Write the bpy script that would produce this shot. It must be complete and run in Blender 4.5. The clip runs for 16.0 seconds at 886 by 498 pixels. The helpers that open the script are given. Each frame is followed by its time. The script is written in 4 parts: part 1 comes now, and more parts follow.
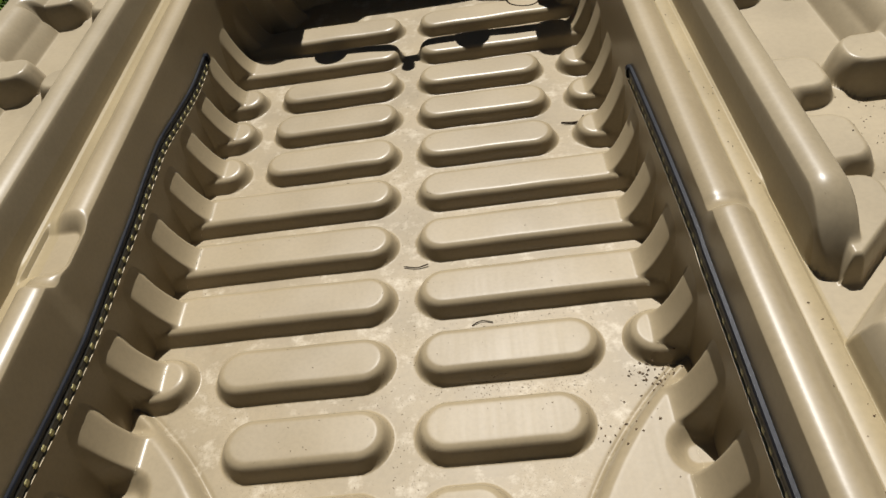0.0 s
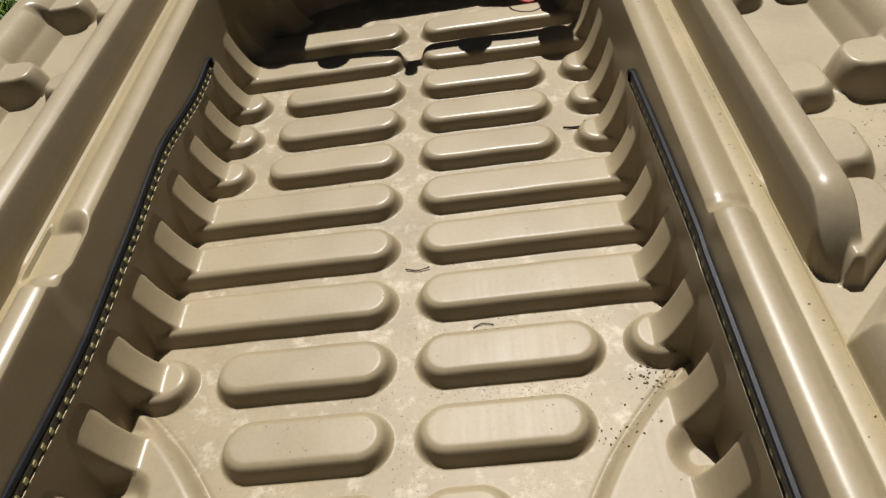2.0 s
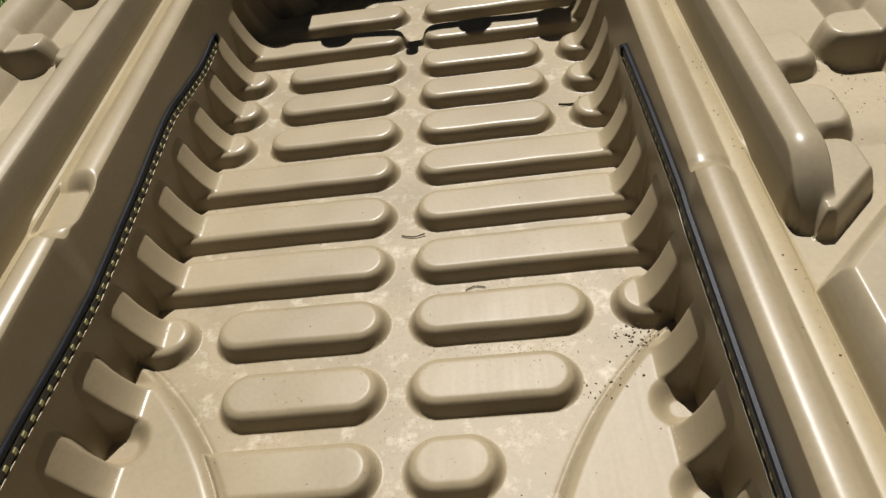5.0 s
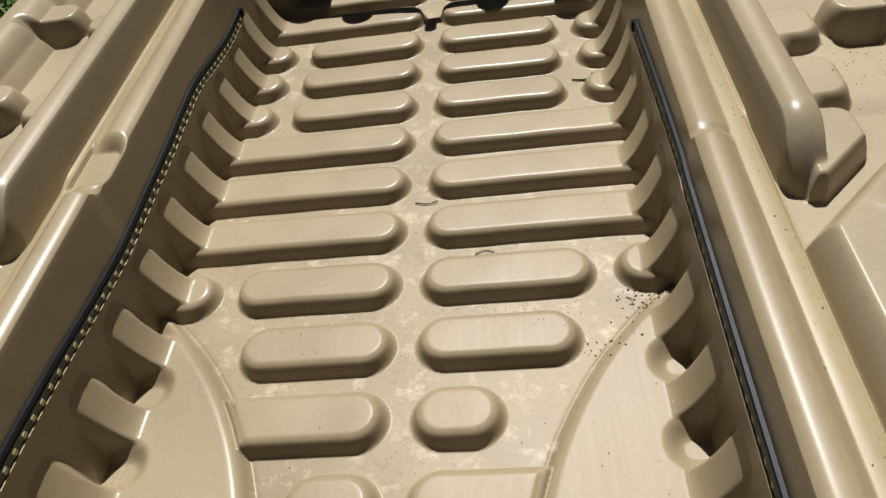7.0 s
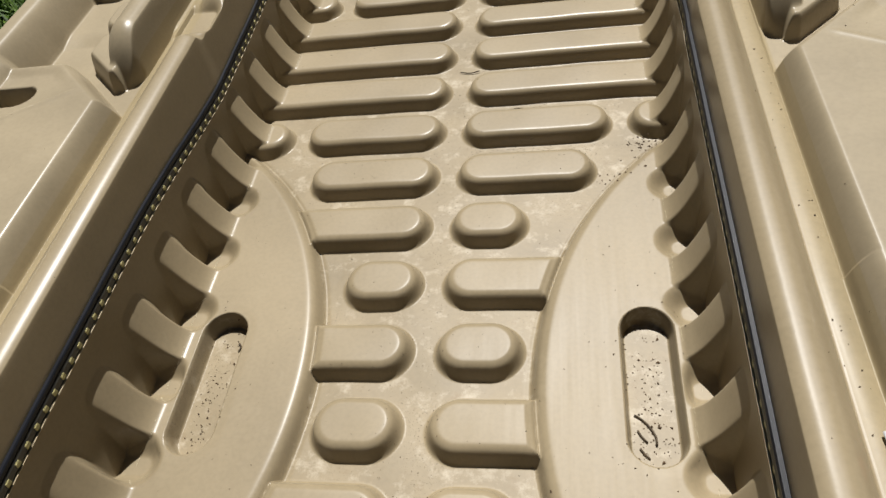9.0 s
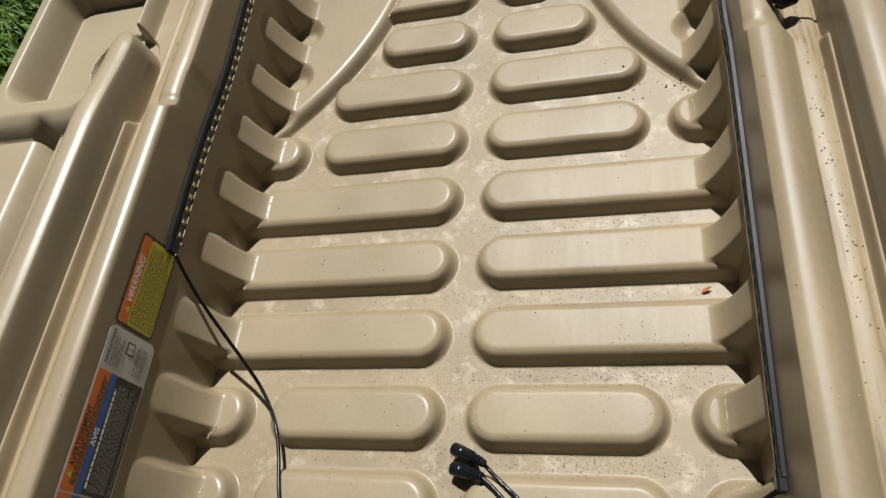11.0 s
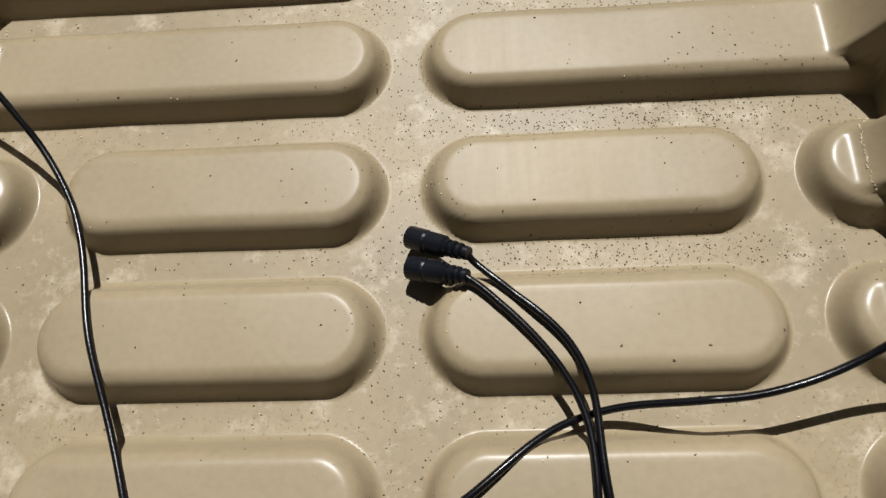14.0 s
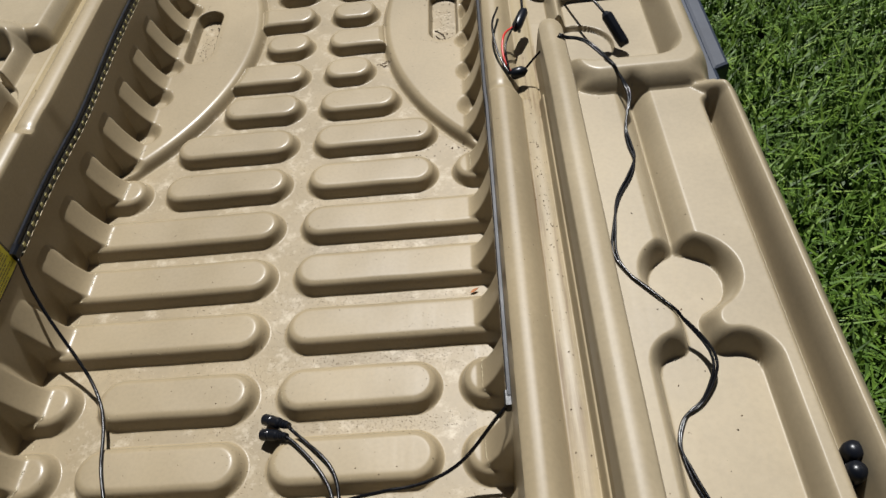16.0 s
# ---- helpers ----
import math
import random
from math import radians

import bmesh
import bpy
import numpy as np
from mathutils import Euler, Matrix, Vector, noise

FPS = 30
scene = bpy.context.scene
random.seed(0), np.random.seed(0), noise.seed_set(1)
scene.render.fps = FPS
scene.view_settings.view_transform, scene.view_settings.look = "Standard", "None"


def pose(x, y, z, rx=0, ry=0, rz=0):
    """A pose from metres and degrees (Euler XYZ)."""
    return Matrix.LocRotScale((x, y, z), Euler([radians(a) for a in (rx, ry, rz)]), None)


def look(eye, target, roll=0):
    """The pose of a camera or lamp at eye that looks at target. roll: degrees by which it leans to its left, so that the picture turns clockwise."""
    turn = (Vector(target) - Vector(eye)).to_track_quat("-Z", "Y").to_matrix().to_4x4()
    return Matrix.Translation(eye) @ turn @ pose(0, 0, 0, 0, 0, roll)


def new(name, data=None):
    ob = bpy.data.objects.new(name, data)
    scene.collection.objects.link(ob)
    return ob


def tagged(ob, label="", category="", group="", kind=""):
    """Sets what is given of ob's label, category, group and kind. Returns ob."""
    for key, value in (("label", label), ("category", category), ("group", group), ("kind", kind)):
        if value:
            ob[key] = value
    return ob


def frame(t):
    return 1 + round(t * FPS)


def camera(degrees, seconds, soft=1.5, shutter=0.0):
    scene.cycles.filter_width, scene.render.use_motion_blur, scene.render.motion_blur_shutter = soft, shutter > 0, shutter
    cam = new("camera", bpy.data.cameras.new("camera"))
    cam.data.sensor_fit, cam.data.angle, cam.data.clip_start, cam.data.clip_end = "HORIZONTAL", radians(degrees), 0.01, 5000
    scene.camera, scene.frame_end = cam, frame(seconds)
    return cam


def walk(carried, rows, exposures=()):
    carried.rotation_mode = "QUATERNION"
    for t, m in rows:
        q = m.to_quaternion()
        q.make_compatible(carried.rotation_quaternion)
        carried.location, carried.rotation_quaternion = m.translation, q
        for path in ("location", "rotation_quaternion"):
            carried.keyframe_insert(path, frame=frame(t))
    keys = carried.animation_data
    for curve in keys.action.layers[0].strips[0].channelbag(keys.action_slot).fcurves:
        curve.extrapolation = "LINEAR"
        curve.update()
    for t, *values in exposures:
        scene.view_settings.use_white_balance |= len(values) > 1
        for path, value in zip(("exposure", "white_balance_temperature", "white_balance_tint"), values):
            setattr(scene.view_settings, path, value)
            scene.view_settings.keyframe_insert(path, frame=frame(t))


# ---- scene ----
cam = camera(64, 16.0)
PATH = [
    (0, (0.1218, -0.0428, 0.6300), (0.0430, 0.5832, -0.0119), -11.74),
    (0.5, (0.1244, -0.0426, 0.6286), (0.0442, 0.5848, -0.0117), -11.74),
    (1, (0.1258, -0.0477, 0.6275), (0.0423, 0.5804, -0.0117), -11.76),
    (1.5, (0.1230, -0.0501, 0.6257), (0.0390, 0.5804, -0.0110), -11.73),
    (2, (0.1226, -0.0484, 0.6251), (0.0418, 0.5856, -0.0086), -11.51),
    (2.5, (0.1262, -0.0498, 0.6242), (0.0494, 0.5874, -0.0067), -11.30),
    (3, (0.1284, -0.0613, 0.6194), (0.0563, 0.5786, -0.0094), -10.87),
    (3.5, (0.1260, -0.0696, 0.6140), (0.0521, 0.5693, -0.0156), -10.89),
    (4, (0.1264, -0.0782, 0.6141), (0.0487, 0.5592, -0.0164), -10.86),
    (6.5, (0.1438, -0.1272, 0.6110), (0.0386, 0.4994, -0.0265), -11.73),
    (7, (0.1449, -0.1397, 0.6167), (0.0313, 0.4832, -0.0229), -11.85),
    (7.5, (0.1461, -0.1508, 0.6206), (0.0206, 0.4674, -0.0213), -12.26),
    (8, (0.1458, -0.1831, 0.6199), (0.0054, 0.4287, -0.0251), -12.65),
    (8.5, (0.1427, -0.2713, 0.6177), (-0.0085, 0.3298, -0.0349), -12.84),
    (9, (0.1607, -0.3583, 0.6274), (-0.0046, 0.2252, -0.0376), -13.52),
    (9.2, (0.1596, -0.4205, 0.6302), (-0.0036, 0.1613, -0.0367), -13.17),
    (11.3, (0.2011, -1.0106, 0.7065), (-0.0482, -0.6325, -0.0712), -33.42),
    (11.5, (0.1884, -1.0370, 0.6846), (-0.0353, -0.6903, -0.1135), -34.08),
    (11.8, (0.1339, -1.1150, 0.6759), (-0.0036, -0.7806, -0.1483), -25.83),
    (12, (0.1086, -1.1306, 0.6609), (0.0005, -0.8385, -0.1835), -24.28),
    (12.5, (0.0938, -1.1589, 0.6205), (0.0254, -0.8441, -0.2199), -15.91),
    (13, (0.0881, -1.0337, 0.5345), (0.0288, -0.7280, -0.3099), -14.83),
    (13.5, (0.0550, -0.9539, 0.3989), (-0.0023, -0.6170, -0.4337), -12.06),
    (14, (0.0489, -0.9496, 0.3922), (-0.0066, -0.6363, -0.4496), -11.37),
    (14.5, (0.0497, -0.9561, 0.4096), (0.0003, -0.6516, -0.4359), -9.41),
    (15, (0.0685, -0.9899, 0.4429), (-0.0044, -0.6243, -0.3762), -11.35),
    (15.3, (0.0994, -1.0330, 0.5525), (0.0106, -0.6001, -0.2349), -11.25),
    (15.5, (0.1459, -1.1028, 0.6240), (0.0352, -0.5994, -0.1153), -12.21),
    (15.7, (0.1847, -1.1590, 0.7033), (0.1052, -0.6067, -0.0074), -9.38),
    (16, (0.2835, -1.1774, 0.7544), (0.2228, -0.6049, 0.0627), -9.13),
]
walk(cam, [(t, look(eye, target, roll)) for t, eye, target, roll in PATH],
     [(0, 0.49, 6420, 10), (9.2, 0.46, 6350, 10), (11.5, 0.42, 6150, 10), (12.5, 0.48, 6120, 10), (13.5, 0.34, 6220, 10), (14.8, 0.32, 6220, 10), (15.5, 0.38, 6240, 10), (16.0, 0.46, 6200, 10)])


# ---- light ----
SUN = Vector((0.018, 0.50, 0.90)).normalized()
world = bpy.data.worlds.new("sky")
scene.world = world
world.use_nodes = True
sky = world.node_tree.nodes.new("ShaderNodeTexSky")
sky.sky_type, sky.sun_disc = "NISHITA", False
sky.sun_elevation = math.asin(SUN.z)
sky.sun_rotation = math.atan2(SUN.x, SUN.y)
background = world.node_tree.nodes["Background"]
background.inputs["Strength"].default_value = 0.010
world.node_tree.links.new(sky.outputs[0], background.inputs["Color"])
sun = new("sun", bpy.data.lights.new("sun", "SUN"))
sun.data.energy, sun.data.angle, sun.data.color = 5.0, radians(0.55), (1.0, 0.965, 0.91)
sun.matrix_world = look(SUN * 5, (0, 0, 0))


# ---- materials ----
def material(name, color, rough=0.5, metal=0.0, vary=0.12, scale=6.0, grain=120.0, bump=0.1, spec=0.5, dark=None, specks=0.0, streak=0.0, soil=0.0, worn=0.0):
    """Two scales of tone, fine relief, and a little dirt with a shape of its own."""
    m = bpy.data.materials.new(name)
    m.use_nodes = True
    n, l = m.node_tree.nodes, m.node_tree.links
    b = n["Principled BSDF"]
    b.inputs["Metallic"].default_value = metal
    b.inputs["Specular IOR Level"].default_value = spec
    co = n.new("ShaderNodeTexCoord")
    big, small = n.new("ShaderNodeTexNoise"), n.new("ShaderNodeTexNoise")
    big.inputs["Scale"].default_value, big.inputs["Detail"].default_value = scale, 5
    small.inputs["Scale"].default_value, small.inputs["Detail"].default_value = grain, 4
    for t in (big, small):
        l.new(co.outputs["Object"], t.inputs["Vector"])
    ramp = n.new("ShaderNodeValToRGB")
    lo = dark or [c * (1 - vary) for c in color]
    hi = [min(1, c * (1 + vary * 0.6)) for c in color]
    ramp.color_ramp.elements[0].position, ramp.color_ramp.elements[0].color = 0.32, (*lo, 1)
    ramp.color_ramp.elements[1].position, ramp.color_ramp.elements[1].color = 0.68, (*hi, 1)
    l.new(big.outputs["Fac"], ramp.inputs["Fac"])
    mix = n.new("ShaderNodeMix")
    mix.data_type, mix.blend_type = "RGBA", "MULTIPLY"
    mix.inputs["Factor"].default_value = 0.25
    l.new(ramp.outputs["Color"], mix.inputs["A"])
    l.new(small.outputs["Color"], mix.inputs["B"])
    grey = n.new("ShaderNodeValToRGB")
    grey.color_ramp.elements[0].position, grey.color_ramp.elements[0].color = 0.3, (0.72, 0.72, 0.72, 1)
    grey.color_ramp.elements[1].position, grey.color_ramp.elements[1].color = 0.6, (1, 1, 1, 1)
    l.new(small.outputs["Fac"], grey.inputs["Fac"])
    l.new(grey.outputs["Color"], mix.inputs["B"])
    last = mix.outputs["Result"]
    rr = n.new("ShaderNodeMapRange")
    rr.inputs["To Min"].default_value, rr.inputs["To Max"].default_value = max(0.02, rough - 0.06), rough + 0.08
    l.new(big.outputs["Fac"], rr.inputs["Value"])
    gloss = rr.outputs["Result"]
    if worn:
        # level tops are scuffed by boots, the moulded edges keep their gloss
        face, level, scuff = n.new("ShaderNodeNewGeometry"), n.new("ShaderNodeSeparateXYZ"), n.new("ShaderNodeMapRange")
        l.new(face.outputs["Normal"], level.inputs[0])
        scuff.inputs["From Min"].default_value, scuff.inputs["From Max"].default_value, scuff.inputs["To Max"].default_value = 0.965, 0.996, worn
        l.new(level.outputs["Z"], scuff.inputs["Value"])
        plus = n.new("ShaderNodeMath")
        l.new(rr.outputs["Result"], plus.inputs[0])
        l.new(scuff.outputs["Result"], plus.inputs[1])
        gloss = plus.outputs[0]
    l.new(gloss, b.inputs["Roughness"])
    if streak:
        mp, st = n.new("ShaderNodeMapping"), n.new("ShaderNodeTexNoise")
        mp.inputs["Scale"].default_value = (150, 7, 20)
        st.inputs["Scale"].default_value, st.inputs["Detail"].default_value, st.inputs["Roughness"].default_value = 1.0, 5, 0.6
        l.new(co.outputs["Object"], mp.inputs["Vector"])
        l.new(mp.outputs["Vector"], st.inputs["Vector"])
        sr = n.new("ShaderNodeMapRange")
        sr.inputs["From Min"].default_value, sr.inputs["From Max"].default_value = 0.3, 0.7
        sr.inputs["To Min"].default_value, sr.inputs["To Max"].default_value = -streak, streak
        l.new(st.outputs["Fac"], sr.inputs["Value"])
        add = n.new("ShaderNodeMath")
        l.new(gloss, add.inputs[0])
        l.new(sr.outputs["Result"], add.inputs[1])
        l.new(add.outputs[0], b.inputs["Roughness"])
        smear, sm = n.new("ShaderNodeTexNoise"), n.new("ShaderNodeMapRange")
        smear.inputs["Scale"].default_value, smear.inputs["Detail"].default_value, smear.inputs["Roughness"].default_value = 26, 7, 0.7
        l.new(co.outputs["Object"], smear.inputs["Vector"])
        sm.inputs["From Min"].default_value, sm.inputs["From Max"].default_value, sm.inputs["To Max"].default_value = 0.56, 0.72, 0.24
        l.new(smear.outputs["Fac"], sm.inputs["Value"])
        dust = n.new("ShaderNodeMix")
        dust.data_type = "RGBA"
        l.new(sm.outputs["Result"], dust.inputs["Factor"])
        l.new(last, dust.inputs["A"])
        dust.inputs["B"].default_value = (color[0] * 1.18, color[1] * 1.22, color[2] * 1.32, 1)
        last = dust.outputs["Result"]
        if soil:
            far, near, both, grime = n.new("ShaderNodeTexNoise"), n.new("ShaderNodeMapRange"), n.new("ShaderNodeMath"), n.new("ShaderNodeMix")
            far.inputs["Scale"].default_value, far.inputs["Detail"].default_value = 3.2, 2
            l.new(co.outputs["Object"], far.inputs["Vector"])
            near.inputs["From Min"].default_value, near.inputs["From Max"].default_value, near.inputs["To Max"].default_value = 0.50, 0.66, soil
            l.new(st.outputs["Fac"], near.inputs["Value"])
            gate = n.new("ShaderNodeMapRange")
            gate.inputs["From Min"].default_value, gate.inputs["From Max"].default_value = 0.46, 0.60
            l.new(far.outputs["Fac"], gate.inputs["Value"])
            both.operation = "MULTIPLY"
            l.new(near.outputs["Result"], both.inputs[0])
            l.new(gate.outputs["Result"], both.inputs[1])
            grime.data_type = "RGBA"
            l.new(both.outputs[0], grime.inputs["Factor"])
            l.new(last, grime.inputs["A"])
            grime.inputs["B"].default_value = (0.13, 0.085, 0.045, 1)
            last = grime.outputs["Result"]
    if specks:
        v = n.new("ShaderNodeTexVoronoi")
        v.inputs["Scale"].default_value = 260
        l.new(co.outputs["Object"], v.inputs["Vector"])
        where = n.new("ShaderNodeTexNoise")
        where.inputs["Scale"].default_value, where.inputs["Detail"].default_value = 9, 3
        l.new(co.outputs["Object"], where.inputs["Vector"])
        lim = n.new("ShaderNodeMapRange")
        lim.inputs["From Min"].default_value, lim.inputs["From Max"].default_value = 0.48, 0.72
        lim.inputs["To Min"].default_value, lim.inputs["To Max"].default_value = 0.0, specks
        l.new(where.outputs["Fac"], lim.inputs["Value"])
        cut = n.new("ShaderNodeMath")
        cut.operation = "LESS_THAN"
        l.new(v.outputs["Distance"], cut.inputs[0])
        l.new(lim.outputs["Result"], cut.inputs[1])
        mix2 = n.new("ShaderNodeMix")
        mix2.data_type = "RGBA"
        l.new(cut.outputs[0], mix2.inputs["Factor"])
        l.new(last, mix2.inputs["A"])
        mix2.inputs["B"].default_value = (0.10, 0.075, 0.045, 1)
        last = mix2.outputs["Result"]
    if specks:
        silt = n.new("ShaderNodeTexNoise")
        silt.inputs["Scale"].default_value, silt.inputs["Detail"].default_value, silt.inputs["Roughness"].default_value = 30, 9, 0.74
        l.new(co.outputs["Object"], silt.inputs["Vector"])
        amount = n.new("ShaderNodeMapRange")
        amount.inputs["From Min"].default_value, amount.inputs["From Max"].default_value = 0.52, 0.66
        amount.inputs["To Max"].default_value = 0.85
        l.new(silt.outputs["Fac"], amount.inputs["Value"])
        mix3 = n.new("ShaderNodeMix")
        mix3.data_type = "RGBA"
        l.new(amount.outputs["Result"], mix3.inputs["Factor"])
        l.new(last, mix3.inputs["A"])
        mix3.inputs["B"].default_value = (0.40, 0.345, 0.255, 1)
        last = mix3.outputs["Result"]
        rust = n.new("ShaderNodeTexNoise")
        rust.inputs["Scale"].default_value, rust.inputs["Detail"].default_value, rust.inputs["Roughness"].default_value = 38, 6, 0.7
        l.new(co.outputs["Object"], rust.inputs["Vector"])
        amount2 = n.new("ShaderNodeMapRange")
        amount2.inputs["From Min"].default_value, amount2.inputs["From Max"].default_value = 0.58, 0.74
        amount2.inputs["To Max"].default_value = 0.72
        l.new(rust.outputs["Fac"], amount2.inputs["Value"])
        mix4 = n.new("ShaderNodeMix")
        mix4.data_type = "RGBA"
        l.new(amount2.outputs["Result"], mix4.inputs["Factor"])
        l.new(last, mix4.inputs["A"])
        mix4.inputs["B"].default_value = (0.20, 0.145, 0.08, 1)
        last = mix4.outputs["Result"]
    if specks:
        grit, gate2, mix5 = n.new("ShaderNodeTexNoise"), n.new("ShaderNodeMapRange"), n.new("ShaderNodeMix")
        grit.inputs["Scale"].default_value, grit.inputs["Detail"].default_value, grit.inputs["Roughness"].default_value = 420, 3, 0.6
        l.new(co.outputs["Object"], grit.inputs["Vector"])
        gate2.inputs["From Min"].default_value, gate2.inputs["From Max"].default_value, gate2.inputs["To Max"].default_value = 0.57, 0.70, 1.0
        l.new(grit.outputs["Fac"], gate2.inputs["Value"])
        patch = n.new("ShaderNodeMapRange")
        patch.inputs["From Min"].default_value, patch.inputs["From Max"].default_value, patch.inputs["To Max"].default_value = 0.47, 0.64, 0.75
        l.new(where.outputs["Fac"], patch.inputs["Value"])
        amount3 = n.new("ShaderNodeMath")
        amount3.operation = "MULTIPLY"
        l.new(gate2.outputs["Result"], amount3.inputs[0])
        l.new(patch.outputs["Result"], amount3.inputs[1])
        mix5.data_type = "RGBA"
        l.new(amount3.outputs[0], mix5.inputs["Factor"])
        l.new(last, mix5.inputs["A"])
        mix5.inputs["B"].default_value = (0.13, 0.095, 0.052, 1)
        last = mix5.outputs["Result"]
    l.new(last, b.inputs["Base Color"])
    bp = n.new("ShaderNodeBump")
    bp.inputs["Strength"].default_value, bp.inputs["Distance"].default_value = bump, 0.001
    l.new(small.outputs["Fac"], bp.inputs["Height"])
    l.new(bp.outputs["Normal"], b.inputs["Normal"])
    return m


TAN = (0.264, 0.2120, 0.1315)
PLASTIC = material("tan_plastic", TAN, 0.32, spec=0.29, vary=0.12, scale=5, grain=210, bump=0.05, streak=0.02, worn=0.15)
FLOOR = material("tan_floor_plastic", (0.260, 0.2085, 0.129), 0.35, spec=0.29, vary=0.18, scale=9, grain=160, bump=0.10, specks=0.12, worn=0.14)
# a paler tan for the surfaces outboard of the gutters
PALE_TAN = material("paler_tan_plastic", (0.286, 0.235, 0.153), 0.33, spec=0.28, vary=0.14, scale=7, grain=210, bump=0.05, streak=0.02, worn=0.14)
# slightly yellower tan for the gutter band
RIM = material("yellowish_tan_plastic", (0.280, 0.224, 0.130), 0.42, spec=0.22, vary=0.14, scale=7, grain=190, bump=0.06, streak=0.03)
GRIMY = material("grimy_plastic", (0.280, 0.225, 0.137), 0.42, spec=0.18, vary=0.14, scale=7, grain=190, bump=0.06, streak=0.03, soil=0.85)
BLACK = material("black_plastic", (0.006, 0.007, 0.010), 0.30, spec=0.28, vary=0.3, scale=30, grain=300)
HOUSING = material("black_strip_rubber", (0.007, 0.008, 0.012), 0.45, spec=0.22, vary=0.3, scale=30, grain=300)
RUBBER = material("black_cable_rubber", (0.004, 0.004, 0.005), 0.24, spec=0.28, vary=0.3, scale=30, grain=400)
SLATE = material("slate_blue_hull", (0.018, 0.025, 0.042), 0.45, vary=0.3)
SOIL = material("mown_turf", (0.030, 0.050, 0.008), 0.95, vary=0.35, scale=9, grain=45, bump=0.8)


# ---- shared builders ----
def stuff_of(bm, name, mat, parent=None, smooth=True):
    me = bpy.data.meshes.new(name)
    bm.to_mesh(me)
    bm.free()
    me.materials.append(mat)
    if smooth:
        me.polygons.foreach_set("use_smooth", [True] * len(me.polygons))
    ob = new(name, me)
    ob.parent = parent
    return ob


def part(name, bm, mat, parent, label="", smooth=True):
    ob = stuff_of(bm, name, mat, parent, smooth)
    return tagged(ob, label) if label else ob


def thing(name, label, category, group="", kind=""):
    return tagged(new(name), label, category, group, kind)


def smoothstep(t):
    t = np.clip(t, 0, 1)
    return t * t * (3 - 2 * t)


def stamp(z, d, level, wide):
    """Blend z towards a level inside the outline whose signed distance is d, over a rounded flank of that width."""
    return z + (level - z) * smoothstep(0.5 - d / wide)


def carve(z, d, level, wide):
    """Like stamp, with a rounded brink above and a crisp foot below."""
    return z + (level - z) * np.clip(0.5 - d / wide, 0, 1) ** 1.7


def swell(z, d, level, wide):
    """A raised form with a crisp foot and a rounded top edge."""
    return z + (level - z) * (1 - (1 - np.clip(0.5 - d / wide, 0, 1)) ** 2.0)


def stadium(x, y, x0, x1, yc, r):
    """Signed distance of a bar with round ends that runs along x from tip x0 to tip x1."""
    cx = np.clip(x, x0 + r, x1 - r)
    return np.hypot(x - cx, y - yc) - r


def box2(x, y, x0, x1, y0, y1, r):
    dx, dy = np.abs(x - (x0 + x1) / 2) - (x1 - x0) / 2 + r, np.abs(y - (y0 + y1) / 2) - (y1 - y0) / 2 + r
    return np.hypot(np.maximum(dx, 0), np.maximum(dy, 0)) + np.minimum(np.maximum(dx, dy), 0) - r


def smax(a, b, k):
    h = np.maximum(k - np.abs(a - b), 0) / k
    return np.maximum(a, b) + h * h * k / 4


def smin(a, b, k):
    return -smax(-a, -b, k)


# ---- the moulded deck ----
PITCH = 0.09
ROWS = {c: (12.5 - i) * PITCH for i, c in enumerate("ABCDEFGHIJKLMNOPQRSTUVWXYZ")}
RIB_H, RIB_R, RIB_IN, RIB_OUT, STUB_IN = 0.0190, 0.0275, 0.0185, 0.206, 0.241
PAD_H, PAD_R, PAD_X = 0.0180, 0.484, 0.604
Y0, Y1, X1 = -1.40, 1.42, 0.584


def lines(*spans):
    out = []
    for a, b, step in spans:
        out += list(np.arange(a, b - step / 2, step))
    return out + [spans[-1][1]]


half = lines((0, 0.20, 0.0020), (0.20, 0.258, 0.0012), (0.258, 0.286, 0.0009), (0.286, 0.306, 0.0003), (0.306, 0.355, 0.0012), (0.355, 0.372, 0.0007), (0.372, 0.43, 0.0014), (0.43, 0.57, 0.0015), (0.57, X1, 0.0022))
xs = np.array([-v for v in half[:0:-1]] + half)
ys = np.array(lines((Y0, -1.22, 0.0035), (-1.22, -0.10, 0.0020), (-0.10, 0.104, 0.0014), (0.104, 1.2, 0.0020), (1.2, Y1, 0.0035)))
X, Y = np.meshgrid(xs, ys)
A = np.abs(X)
LEFT = X < 0
kind = np.zeros(X.shape, int)
names = {0: "floor_liner"}


def mark(name, where):
    k = len(names)
    names[k] = name
    kind[where] = k
    return k


def rib_profile(d, h):
    """Height of a moulded rib at a signed distance from its waist: wide fillet below, steep flank, tight rounding above."""
    flank = (0.0052 - d) * (h / 0.0050)
    crown = 0.0004 * (1 - (1 - np.clip(-d / RIB_R, 0, 1)) ** 2) - np.clip(d + 0.0085, 0, 0.02) ** 2 / 0.020
    return smin(smax(np.zeros_like(d), flank, 0.013), h + crown, 0.0075)


